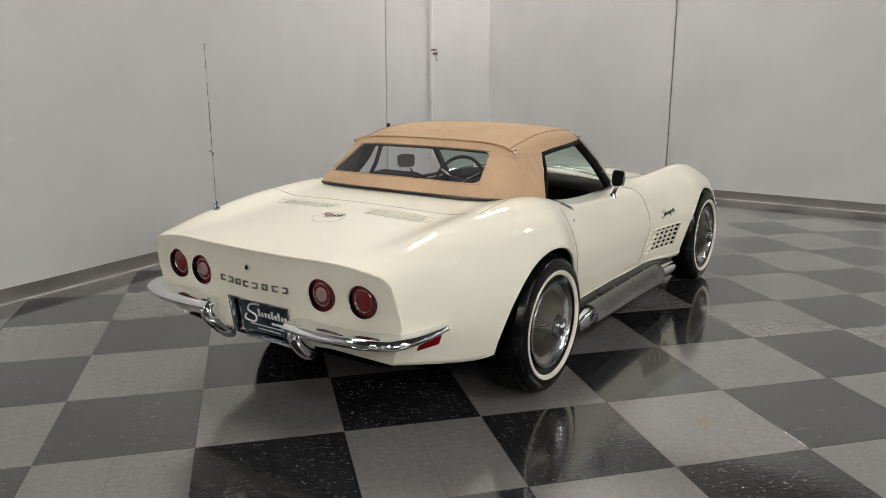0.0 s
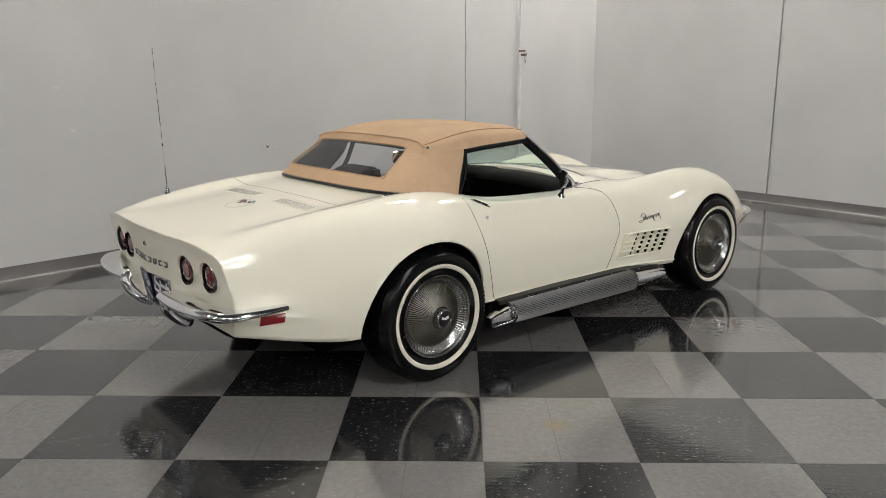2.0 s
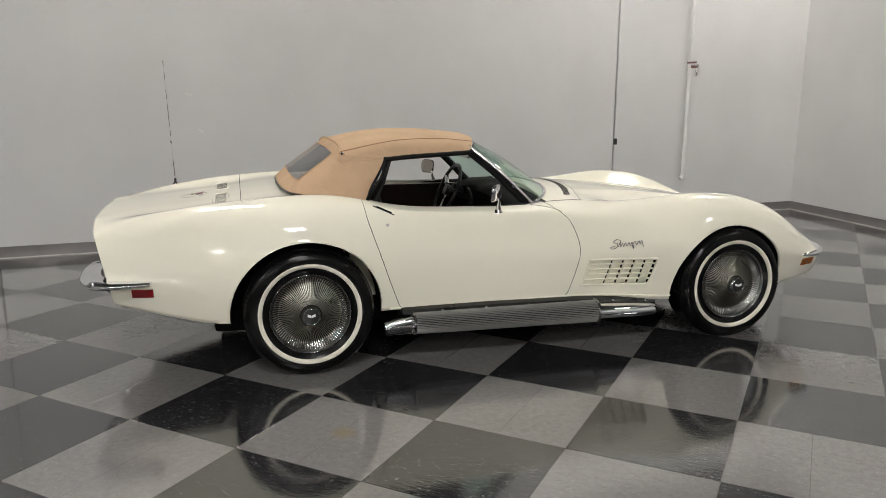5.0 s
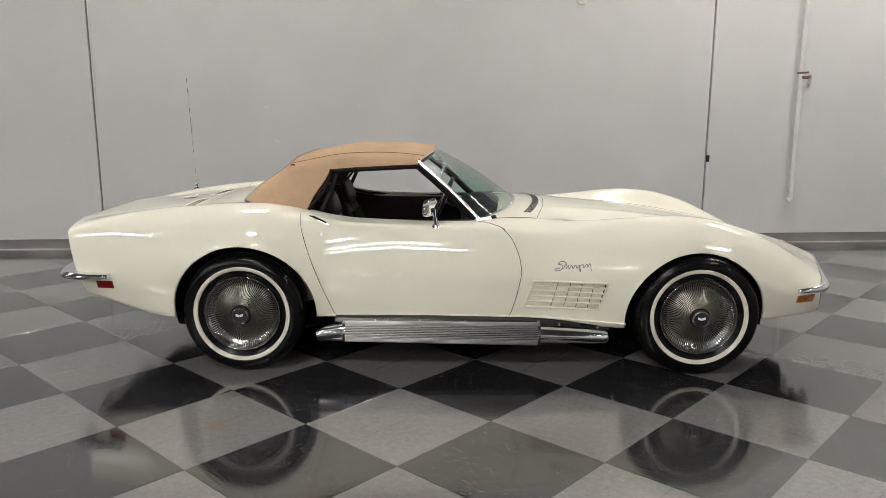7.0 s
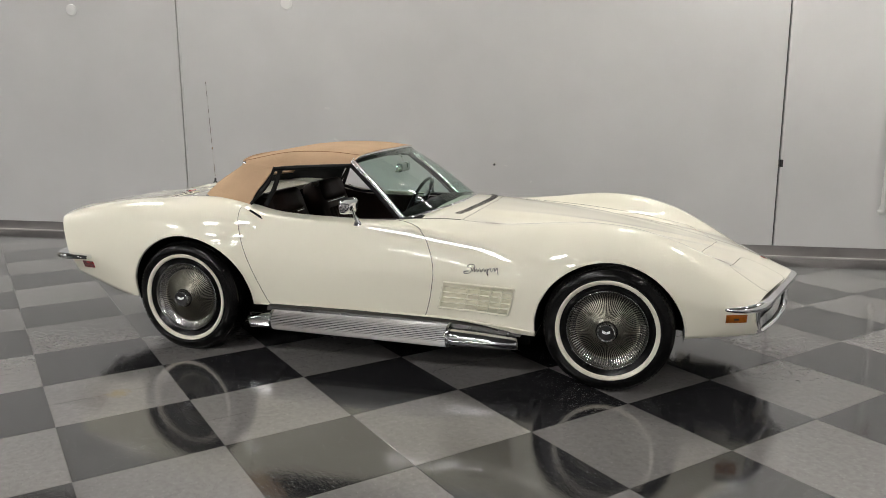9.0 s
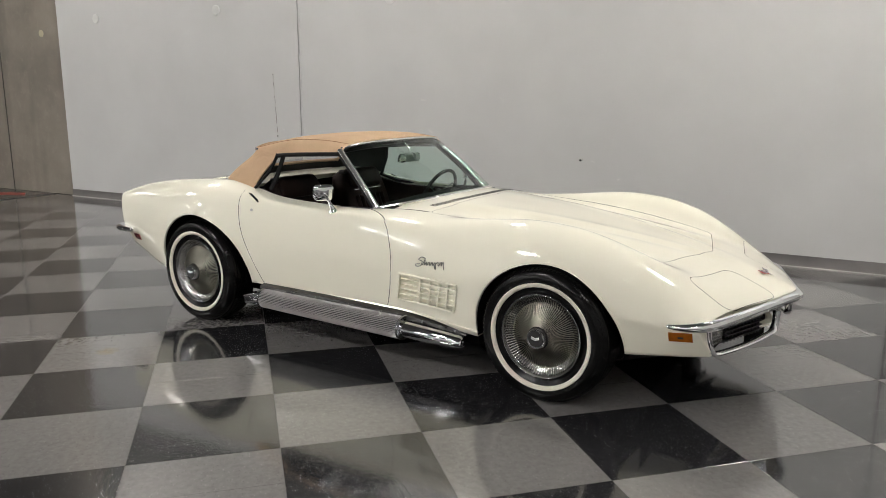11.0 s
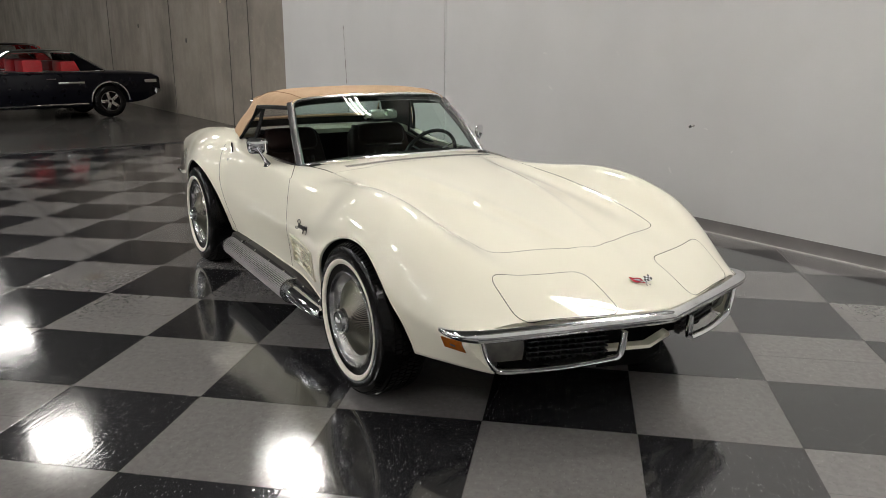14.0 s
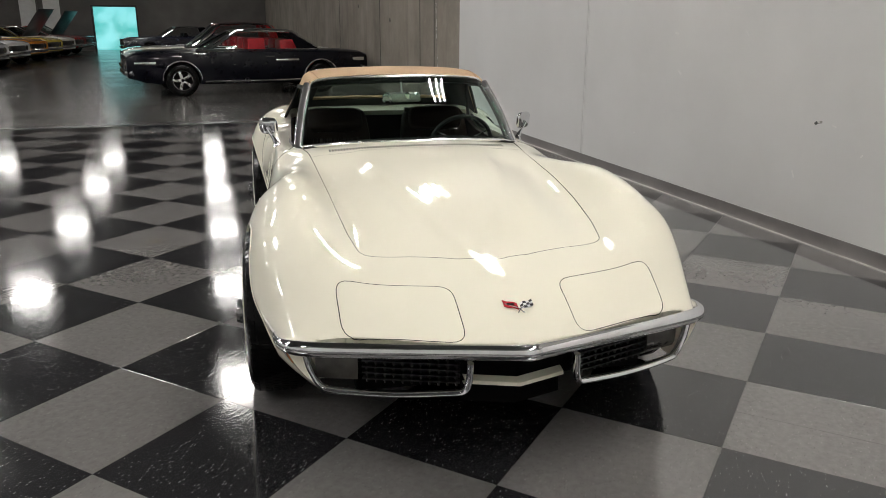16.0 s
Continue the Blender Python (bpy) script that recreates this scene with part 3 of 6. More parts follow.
def bow(x, y):
    """How far the ends curve back from the centre line."""
    k = max(0.0, (x - 0.3) / 1.9) ** 1.5
    r = max(0.0, (-x - 1.9) / 0.4)
    return -0.245 * k * abs(y / 0.7) ** 1.25 + r * 0.05 * (y / 0.7) ** 2


def dome_edge(x, y):
    """Sharpens the sides of the raised bonnet centre, which narrows towards the nose."""
    if not 0.35 < x < 1.95:
        return 0.0
    t = (x - 0.35) / 1.6
    w = 0.36 - 0.30 * t ** 1.3
    u = (abs(y) - w) / (0.050 - 0.012 * t)
    return -0.015 * math.sin(math.pi * t) ** 0.8 * u * math.exp(-u * u)


def half_section(x, spans=8):
    """Half a cross-section, from the centre line outward and down; each curve is read where its own point comes to lie."""
    v, f, g, w = (x + bow(x, y) for y in (0.43, 0.62, 0.72, 0.78))
    t = min(1.0, max(0.0, (x - 1.55) / 0.65)) ** 2      # heights run out level along the bumper
    q = x + bow(x, 0.25) * (1 - t)
    vz, fz, gz, wz = (x + bow(x, y) * (1 - t) for y in (0.43, 0.62, 0.72, 0.78))
    drop = 0.009 if x > 0.3 else 0.0005 + 0.25 * max(0.0, ZC(x) - ZV(vz)) if x < -1.0 else 0.006
    pts = [(0, ZC(x)), (0.25, ZC(q) - drop), (YV(v), ZV(vz)), (YF(f), ZF(fz)), (YS(g), ZS(gz)), (YW(w), ZW(wz)), (YL(w), ZL(wz)), (YB(w), ZB(wz))]
    mirror = [(-0.25, ZC(q) - drop)] + pts
    line = smooth_line([(0, y, z) for y, z in mirror], spans)[spans:]
    return [(p.y, p.z + dome_edge(x, p.y)) for p in line]


def body_rows():
    rows = []
    for x in (-2.30, -2.292, *np.linspace(-2.275, 2.175, 98), 2.192, 2.20):
        h = half_section(x)
        full = [(-y, z) for y, z in h[::-1]][:-1] + h
        lean = max(0.0, (-x - 1.95) / 0.35)            # the tail panel leans in towards the bumper
        rows.append([Vector((x + bow(x, y) + lean * 0.055 * max(0, (0.76 - z) / 0.3), y, z)) for y, z in full])
    for k, shift in ((0, -0.002), (-1, 0.001)):
        edge = rows[k]
        c = sum(edge, Vector()) / len(edge)
        for a, b, w in ((0.988, 0.978, 1), (0.978, 0.960, 1.3), (0.95, 0.92, 1.31)):
            rim = [Vector((p.x + shift * w, p.y * a, c.z + (p.z - c.z) * b)) for p in edge]
            rows.insert(0, rim) if k == 0 else rows.append(rim)
    return rows


bm = bmesh.new()
rows = body_rows()
vs = grid(bm, rows, closed_v=True)


def end_cap(loop):
    """Closes an end with two curved cheeks that meet on the centre line."""
    k = len(loop) // 2
    right, left = loop[k::-1], loop[k:]
    centre = [loop[k]] + [bm.verts.new((loop[k].co.x, 0, (a.co.z + b.co.z) / 2)) for a, b in zip(right[1:], left[1:])]
    for side in (right, left):
        for i in range(len(side) - 1):
            q = [side[i], side[i + 1], centre[i + 1], centre[i]]
            bm.faces.new(q[:3] if q[0] is q[3] else q)


end_cap(vs[0])
end_cap(vs[-1])
# the open bottom seam closes along the centre of both ends
bmesh.ops.holes_fill(bm, edges=[e for e in bm.edges if e.is_boundary], sides=8)
bmesh.ops.recalc_face_normals(bm, faces=bm.faces[:])
skin_bm = bm.copy()
body = bpy.data.meshes.new("body")
bm.to_mesh(body)
bm.free()
skin_bm.normal_update()
skin_bm.faces.ensure_lookup_table()
from mathutils.bvhtree import BVHTree
from mathutils.interpolate import poly_3d_calc
SKIN = BVHTree.FromBMesh(skin_bm)


def on_top(x, y, lift=0.0):
    p, n, i, d = SKIN.ray_cast(Vector((x, y, 3)), Vector((0, 0, -1)))
    return p + n * lift if p else Vector((x, y, 0.5))


def on_side(x, z, sign=-1, lift=0.0):
    p, n, i, d = SKIN.ray_cast(Vector((x, 3.0 * sign, z)), Vector((0, -sign, 0)))
    return p + n * lift if p else Vector((x, 0.8 * sign, z))


def skin_normals(me):
    """Lets cut panels keep the shading of the uncut skin."""
    me.polygons.foreach_set("use_smooth", [True] * len(me.polygons))
    normals = [Vector()] * len(me.loops)
    for poly in me.polygons:
        for li in poly.loop_indices:
            co = me.vertices[me.loops[li].vertex_index].co
            p, n, i, d = SKIN.find_nearest(co)
            use = poly.normal.copy()
            if d < 0.0015 and n.dot(poly.normal) > 0.7:
                f = skin_bm.faces[i]
                if len(f.verts) == 4:
                    w = poly_3d_calc([v.co for v in f.verts], p)
                    s = Vector()
                    for v, k in zip(f.verts, w):
                        s += v.normal * k
                    if s.length > 0.1:
                        use = s.normalized()
            normals[li] = use
    me.normals_split_custom_set(normals)


def inset(outline, g):
    """An outline moved inward by g."""
    n = len(outline)
    area = sum(outline[i][0] * outline[(i + 1) % n][1] - outline[(i + 1) % n][0] * outline[i][1] for i in range(n))
    sgn = 1 if area > 0 else -1
    out = []
    for i in range(n):
        p0, p1, p2 = (Vector(outline[(i + k) % n]) for k in (-1, 0, 1))
        d1, d2 = (p1 - p0).normalized(), (p2 - p1).normalized()
        n1, n2 = Vector((-d1.y, d1.x)) * sgn, Vector((-d2.y, d2.x)) * sgn
        m = (n1 + n2)
        m = m / max(0.4, m.dot(n1)) if m.length > 1e-6 else n1
        out.append(tuple(p1 + m * g))
    return out


def rounded(outline, r, n=4):
    """An outline with its corners rounded."""
    out = []
    k = len(outline)
    for i in range(k):
        p0, p1, p2 = (Vector(outline[(i + j) % k]) for j in (-1, 0, 1))
        a = p1 + (p0 - p1).normalized() * min(r, (p0 - p1).length * 0.45)
        b = p1 + (p2 - p1).normalized() * min(r, (p2 - p1).length * 0.45)
        for j in range(n + 1):
            t = j / n
            out.append(tuple(a * (1 - t) ** 2 + p1 * 2 * t * (1 - t) + b * t * t))
    return out


DOOR = rounded([(-0.945, 0.98), (-0.922, 0.80), (-0.885, 0.68), (-0.805, 0.45), (-0.742, 0.286), (0.228, 0.286), (0.262, 0.40), (0.290, 0.545), (0.278, 0.63), (0.235, 0.735), (0.15, 0.81), (0.05, 0.86), (0.02, 0.98)], 0.03, 2)
HOOD = [(0.385, -0.560), (0.9, -0.534), (1.25, -0.512), (1.50, -0.490), (1.662, -0.462), (1.79, 0.0)]
HOOD = rounded(HOOD + [(x, -y) for x, y in HOOD[-2::-1]] + [(0.452, 0.27), (0.475, 0.0), (0.452, -0.27)], 0.035, 4)
LAMP_DOOR = rounded([(1.818, -0.570), (1.912, -0.188), (2.15, -0.186), (2.018, -0.562)], 0.055, 5)
DECK = rounded([(-1.548, -0.655), (-1.548, 0.655), (-1.15, 0.61), (-1.15, -0.61)], 0.02, 2)
ARCH = {"front": (1.235, 0.294, 0.382), "rear": (-1.240, 0.308, 0.392)}

# wheel housings and cockpit
cutter = bmesh.new()
for x, z, r in ARCH.values():
    for s in (-1, 1):
        pts = [(x + r * math.cos(a), z + r * math.sin(a)) for a in np.linspace(0, 2 * math.pi, 65)[:-1]]
        prism(cutter, pts, s * 0.52, s * 1.1, 1)
prism(cutter, rounded([(-1.02, -0.615), (0.02, -0.645), (0.16, -0.50), (0.20, 0.0), (0.16, 0.50), (0.02, 0.645), (-1.02, 0.615)], 0.08), 0.34, 1.4, 2)
body = cut(body, cutter)
cutter.free()

# doors, bonnet, lamp covers and deck lid come out as panels of their own
panels = []


def take(name, outline, a, b, axis, label, gap=0.0015):
    global body
    c = bmesh.new()
    prism(c, inset(outline, gap), a, b, axis)
    panels.append((name, cut(body.copy(), c, "INTERSECT"), label))
    c.free()
    c = bmesh.new()
    prism(c, inset(outline, -gap), a, b, axis)
    body = cut(body, c)
    c.free()


take("door", DOOR, -1.0, -0.58, 1, "cream passenger door")
take("door", DOOR, 0.58, 1.0, 1, "cream driver door")
take("hood", HOOD, 0.50, 1.2, 2, "cream raised-centre hood")
take("headlamp_cover", LAMP_DOOR, 0.46, 1.0, 2, "closed pop-up headlamp cover")
take("headlamp_cover", [(x, -y) for x, y in LAMP_DOOR], 0.46, 1.0, 2, "closed pop-up headlamp cover")
take("deck_lid", DECK, 0.70, 1.2, 2, "cream deck lid behind the top")

# side vents, lamp wells
VENT = [(0.350, 0.505), (0.748, 0.503), (0.716, 0.350), (0.310, 0.352)]
cutter = bmesh.new()
for s in (-1, 1):
    prism(cutter, rounded(VENT, 0.015), s * 0.74, s * 1.0, 1)
for y in (-0.56, -0.366, 0.345, 0.53):
    m = Matrix.Translation((-2.40, y, 0.642)) @ Matrix.Rotation(radians(90), 4, "Y")
    ringv = [(0.066 * math.cos(a), 0.066 * math.sin(a)) for a in np.linspace(0, 2 * math.pi, 33)[:-1]]
    prism(cutter, [(y + p[0], 0.642 + p[1]) for p in ringv], -2.40, -2.215, 0)
prism(cutter, [(-0.205, 0.34), (0.161, 0.34), (0.161, 0.566), (-0.205, 0.566)], -2.4, -2.19, 0)
body = cut(body, cutter)
cutter.free()
cutter = bmesh.new()
for s in (-1, 1):
    prism(cutter, [(s * 0.186, 0.22), (s * 0.612, 0.22), (s * 0.642, 0.33), (s * 0.668, 0.40), (s * 0.678, 0.445), (s * 0.186, 0.46)], 1.86, 2.45, 0)
body = cut(body, cutter)
cutter.free()
cutter = bmesh.new()
prism(cutter, [(-0.192, 0.22), (0.192, 0.22), (0.192, 0.4585), (-0.192, 0.4585)], 1.87, 2.45, 0)
body = cut(body, cutter)
cutter.free()
skin_normals(body)
body.materials.clear()
body.materials.append(M["paint"])
ob = new("body", body)
ob.parent = car
for name, me, label in panels:
    skin_normals(me)
    me.materials.clear()
    me.materials.append(M["paint"])
    ob = new(name, me)
    ob.parent = car
    ob["label"] = label

# near-black tubes that put the shade of the shut lines into colour
def shut_line(points, name="shut_line"):
    part(name, tube(points, 0.0016, 6, True), M["gap"], car)


def dense(outline, n=5):
    out = []
    for i in range(len(outline)):
        a, b = Vector(outline[i]), Vector(outline[(i + 1) % len(outline)])
        k = max(1, int((b - a).length / 0.025))
        out += [a.lerp(b, j / k) for j in range(k)]
    return out


for s in (-1, 1):
    low_part = [p for p in dense(DOOR) if p.y < (0.868 if p.x < -0.6 else 0.785)]
    start = max(range(len(low_part)), key=lambda i: (low_part[i] - low_part[i - 1]).length)
    low_part = low_part[start:] + low_part[:start]
    part("shut_line", tube([on_side(p.x, min(p.y, 0.872), s, -0.0010) for p in low_part], 0.0023, 6), M["gap"], car)
    part("shut_line", tube([on_side(0.198, 0.775, s, -0.0008)] + [on_top(x, s * y, -0.0006) for x, y in ((0.172, .705), (0.13, .682), (0.085, .660), (0.035, .640))], 0.0025, 6), M["gap"], car)
    shut_line([on_top(p.x, p.y * -s, -0.0014) for p in dense(LAMP_DOOR)])
shut_line([on_top(p.x, p.y, -0.0014) for p in dense(HOOD)])
part("shut_line", tube([on_top(-1.548, y, -0.0012) for y in np.linspace(-.655, .655, 40)], 0.0017, 6), M["gap"], car)
for s in (-1, 1):
    part("shut_line", tube([on_top(x, s * (0.655 - 0.113 * (x + 1.548)), -0.0012) for x in np.linspace(-1.548, -1.15, 16)], 0.0017, 6), M["gap"], car)

# rolled lips round the wheel openings
for x, z, r in ARCH.values():
    for s in (-1, 1):
        path = []
        for a in np.linspace(radians(4), radians(176), 50):
            p = on_side(x + (r + 0.006) * math.cos(a), z + (r + 0.006) * math.sin(a), s)
            path.append(p)
        part("wheel_arch_lip", tube(path, 0.0032, 8, up=(0, 1, 0)), M["paint"], car)

# wheel housings, near-black for the shade behind the wheels
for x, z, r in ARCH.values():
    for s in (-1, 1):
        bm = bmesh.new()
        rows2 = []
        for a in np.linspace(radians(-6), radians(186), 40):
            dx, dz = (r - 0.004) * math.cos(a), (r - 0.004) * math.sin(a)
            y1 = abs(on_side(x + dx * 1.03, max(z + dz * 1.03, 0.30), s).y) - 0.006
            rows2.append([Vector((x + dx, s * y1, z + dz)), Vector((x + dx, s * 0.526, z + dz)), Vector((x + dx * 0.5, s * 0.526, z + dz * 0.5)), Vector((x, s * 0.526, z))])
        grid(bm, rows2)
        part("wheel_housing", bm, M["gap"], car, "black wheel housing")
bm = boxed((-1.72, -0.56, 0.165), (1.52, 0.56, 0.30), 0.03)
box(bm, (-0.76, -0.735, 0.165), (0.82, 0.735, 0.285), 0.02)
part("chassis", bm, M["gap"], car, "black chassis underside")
# near-black sheet added under the cream bottom to keep the floor below dark
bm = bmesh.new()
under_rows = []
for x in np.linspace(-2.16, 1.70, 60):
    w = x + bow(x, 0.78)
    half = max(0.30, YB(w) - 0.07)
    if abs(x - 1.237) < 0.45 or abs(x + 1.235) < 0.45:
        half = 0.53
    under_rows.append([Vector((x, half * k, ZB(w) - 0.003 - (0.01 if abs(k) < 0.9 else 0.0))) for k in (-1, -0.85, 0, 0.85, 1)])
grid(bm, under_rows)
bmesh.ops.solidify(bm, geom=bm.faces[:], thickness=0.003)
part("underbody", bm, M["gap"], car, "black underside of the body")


# wheels
def wheel(x, y_face, side):
    """Tyre, white band, rim and a finned wheel cover. y_face: the hub cap's centre."""
    hub = new("wheel")
    hub.parent = car
    base = Matrix.Translation((x, y_face, 0.3295)) @ Matrix.Rotation(radians(90 * -side), 4, "X")
    # local z points outward
    R = 0.3305
    tyre = [(0.190, -0.085), (0.215, -0.070), (0.262, -0.050), (0.296, -0.054), (0.316, -0.066), (0.327, -0.085), (R, -0.105), (R, -0.235), (0.326, -0.255), (0.30, -0.275), (0.25, -0.280), (0.190, -0.262)]
    bm = bmesh.new()
    revolve(bm, smooth_pairs(tyre, 3), base, 72)
    part("tyre", bm, M["rubber"], hub, "black rubber tyre", angle=60)
    bm = bmesh.new()
    n = 90
    for k in range(n):
        for lane in range(4):
            a = 2 * math.pi * (k + 0.5 * (lane % 2)) / n
            m = base @ Matrix.Rotation(a, 4, "Z") @ Matrix.Translation((R, 0, -0.122 - 0.032 * lane))
            box(bm, (-0.004, -0.0092, -0.0135), (0.004, 0.0092, 0.0135), 0, m)
        m = base @ Matrix.Rotation(2 * math.pi * k / n, 4, "Z") @ Matrix.Translation((0.3222, 0, -0.0755)) @ Matrix.Rotation(radians(-30), 4, "Y")
        box(bm, (-0.003, -0.0062, -0.0125), (0.0030, 0.0062, 0.0125), 0, m)
    part("tread", bm, M["rubber"], hub, smooth=False)
    bm = bmesh.new()
    revolve(bm, smooth_pairs([(0.2405, -0.0590), (0.2420, -0.0525), (0.250, -0.0480), (0.259, -0.0455), (0.2625, -0.0475), (0.2635, -0.054)], 2), base, 72)
    part("whitewall", bm, M["whitewall"], hub, "narrow white sidewall band", angle=60)
    bm = bmesh.new()
    revolve(bm, smooth_pairs([(0.2080, -0.092), (0.2095, -0.070), (0.2065, -0.058), (0.2030, -0.057), (0.1995, -0.064), (0.1950, -0.070), (0.1915, -0.076), (0.1905, -0.092)], 3), base, 72)
    part("trim_ring", bm, M["ring_metal"], hub, "grey metal wheel trim ring", angle=60)
    # dish is matte black so the spaces between fins read as shaded
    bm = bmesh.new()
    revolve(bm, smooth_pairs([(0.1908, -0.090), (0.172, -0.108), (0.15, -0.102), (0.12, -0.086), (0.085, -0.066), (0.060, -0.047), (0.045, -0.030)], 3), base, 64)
    part("cover_dish", bm, M["dish"], hub, "wheel cover dish, blackened for the shade between fins", angle=60)
    for k in range(90):
        fin = new("fin", FIN)
        fin.parent = hub
        fin.matrix_basis = base @ Matrix.Rotation(2 * math.pi * k / 90, 4, "Z")
    bm = bmesh.new()
    revolve(bm, smooth_pairs([(0.050, -0.034), (0.0485, -0.020), (0.0445, -0.009), (0.041, -0.006), (0.0385, -0.009), (0.037, -0.011)], 3), base, 40)
    part("hub_ring", bm, M["ring_metal"], hub, "grey metal hub ring", angle=60)
    bm = bmesh.new()
    revolve(bm, [(0.0378, -0.011), (0.02, -0.009), (0.0005, -0.008)], base, 32)
    part("hub_cap", bm, M["black"], hub, "black hub centre", angle=60)
    bm = bmesh.new()
    for sx in (-1, 1):
        prism(bm, [(p[0], p[1]) for p in ((sx * 0.002, -0.004), (sx * 0.020, 0.002), (sx * 0.019, 0.014), (sx * 0.001, 0.007))], -0.009, -0.004, 2)
    for v in bm.verts:
        v.co = base @ v.co
    part("flag_badge", bm, M["white"], hub, smooth=False)
    bm = bmesh.new()
    revolve(bm, [(0.19, -0.26), (0.187, -0.118), (0.05, -0.116), (0.001, -0.116)], base, 40)
    part("rim", bm, M["gap"], hub)
    return hub


def smooth_pairs(pairs, n):
    return [(p.x, p.y) for p in smooth_line([(a, b, 0) for a, b in pairs], n)]


def fin_mesh():
    """One thin radial blade of the wheel cover."""
    bm = bmesh.new()
    prof = [(0.1910, -0.0680, .0033), (0.1780, -0.0790, .0031), (0.1620, -0.0890, .0026), (0.1500, -0.0900, .0017), (0.12, -0.0730, .0015), (0.085, -0.0520, .0011), (0.056, -0.0330, .0007)]
    rows2 = []
    for r, z, w in prof:
        rows2.append([Vector((r, -w, z - 0.009)), Vector((r, -w * 0.75, z)), Vector((r, w * 0.75, z)), Vector((r, w, z - 0.009))])
    grid(bm, rows2)
    # outer ends take the paler metal, their brightness put into the colour
    for f in bm.faces:
        f.material_index = 1 if f.calc_center_median().x > 0.158 else 0
    me = finish(bm, "fin", M["fin"], False)
    me.materials.append(M["fin_tip"])
    return me


FIN = fin_mesh()
M["dish"] = simple("fin_gap_shade", (0.012, 0.011, 0.010), 0.5, metal=0.0, vary=0.2)
for x in (1.237, -1.235):
    wheel(x, -0.935, -1)
    wheel(x, 0.935, 1)


# soft top
def lattice(rows_in, nu, nv):
    a = [smooth_line(r, nv) for r in rows_in]
    cols = [smooth_line([r[j] for r in a], nu) for j in range(len(a[0]))]
    return [[cols[j][i] for j in range(len(cols))] for i in range(len(cols[0]))]


def both(rows_half):
    return [[Vector((p.x, -p.y, p.z)) for p in r[::-1]][:-1] + r for r in rows_half]


HEAD = [(-.205, 0, 1.186), (-.222, .28, 1.180), (-.245, .42, 1.168), (-.268, .500, 1.150), (-.285, .532, 1.116)]
MID1 = [(-.45, 0, 1.207), (-.45, .29, 1.200), (-.45, .44, 1.188), (-.45, .520, 1.164), (-.45, .556, 1.110)]
MID2 = [(-.74, 0, 1.200), (-.735, .30, 1.194), (-.73, .45, 1.181), (-.70, .525, 1.158), (-.645, .558, 1.100)]
BOW = [(-.995, 0, 1.146), (-1.003, .30, 1.143), (-1.008, .45, 1.130), (-.998, .522, 1.103), (-.785, .560, 1.088)]
DECKLINE = [(-1.335, 0, .914), (-1.32, .34, .912), (-1.262, .550, .908), (-1.09, .632, .890), (-.905, .652, .872)]
roof = both(lattice([HEAD, MID1, MID2, BOW], 8, 6))


up_line, low_line = smooth_line(BOW, 7), smooth_line(DECKLINE, 7)
skirt_half = []
for i in range(15):
    t = i / 14
    r = []
    for j, (u, l) in enumerate(zip(up_line, low_line)):
        p = u.lerp(l, t)
        out = Vector((-0.7, p.y * 0.6, 0.5)).normalized()
        r.append(p + out * (0.004 * math.sin(math.pi * t) - 0.005 * math.sin(2 * math.pi * t)))
    skirt_half.append(r)
skirt = both(skirt_half)


def sheet(rows_in, keep, thick, name, material, label):
    bm = bmesh.new()
    vs = {}
    for i in range(len(rows_in) - 1):
        for j in range(len(rows_in[0]) - 1):
            if keep(i, j):
                q = []
                for a, b in ((i, j), (i, j + 1), (i + 1, j + 1), (i + 1, j)):
                    if (a, b) not in vs:
                        vs[a, b] = bm.verts.new(rows_in[a][b])
                    q.append(vs[a, b])
                bm.faces.new(q)
    bmesh.ops.recalc_face_normals(bm, faces=bm.faces[:])
    if sum(f.normal.z for f in bm.faces) < 0:
        bmesh.ops.reverse_faces(bm, faces=bm.faces[:])
    bm.normal_update()
    if thick:
        bmesh.ops.solidify(bm, geom=bm.faces[:], thickness=thick)
    return part(name, bm, material, car, label)


nc = len(skirt[0])
mid = nc // 2
window = lambda i, j: 2 <= i < 11 and -11 < j + 0.5 - mid < 13
sheet(roof, lambda i, j: True, 0.008, "canvas_roof", M["canvas"], "tan canvas roof panel")
sheet(skirt, lambda i, j: not window(i, j), 0.008, "canvas_quarter", M["canvas"], "tan canvas rear quarter of the top")
under = lambda rows_in: [[p + Vector((0.010, -0.014 * p.y, -0.016)) for p in r] for r in rows_in]
sheet(under(roof), lambda i, j: True, 0, "headlining", M["lining"], "black inner lining of the top")
sheet(under(skirt), lambda i, j: not window(i, j), 0, "quarter_lining", M["lining"], "black inner lining of the rear quarter")
for s in (-1, 1):
    seam = [Vector((r[len(r) // 2 + s * 15].x, r[len(r) // 2 + s * 15].y, r[len(r) // 2 + s * 15].z + 0.0015)) for r in roof]
    part("roof_seam", tube(seam, 0.0022, 6), M["seam"], car)
edge = [skirt[i][mid - 11] for i in range(2, 12)] + [skirt[11][j] for j in range(mid - 10, mid + 14)] + [skirt[i][mid + 13] for i in range(10, 1, -1)] + [skirt[2][j] for j in range(mid + 12, mid - 11, -1)]
part("window_binding", tube([p + Vector((-0.002, 0, 0.002)) for p in edge], 0.0030, 6, True), M["canvas"], car, "stitched window binding")


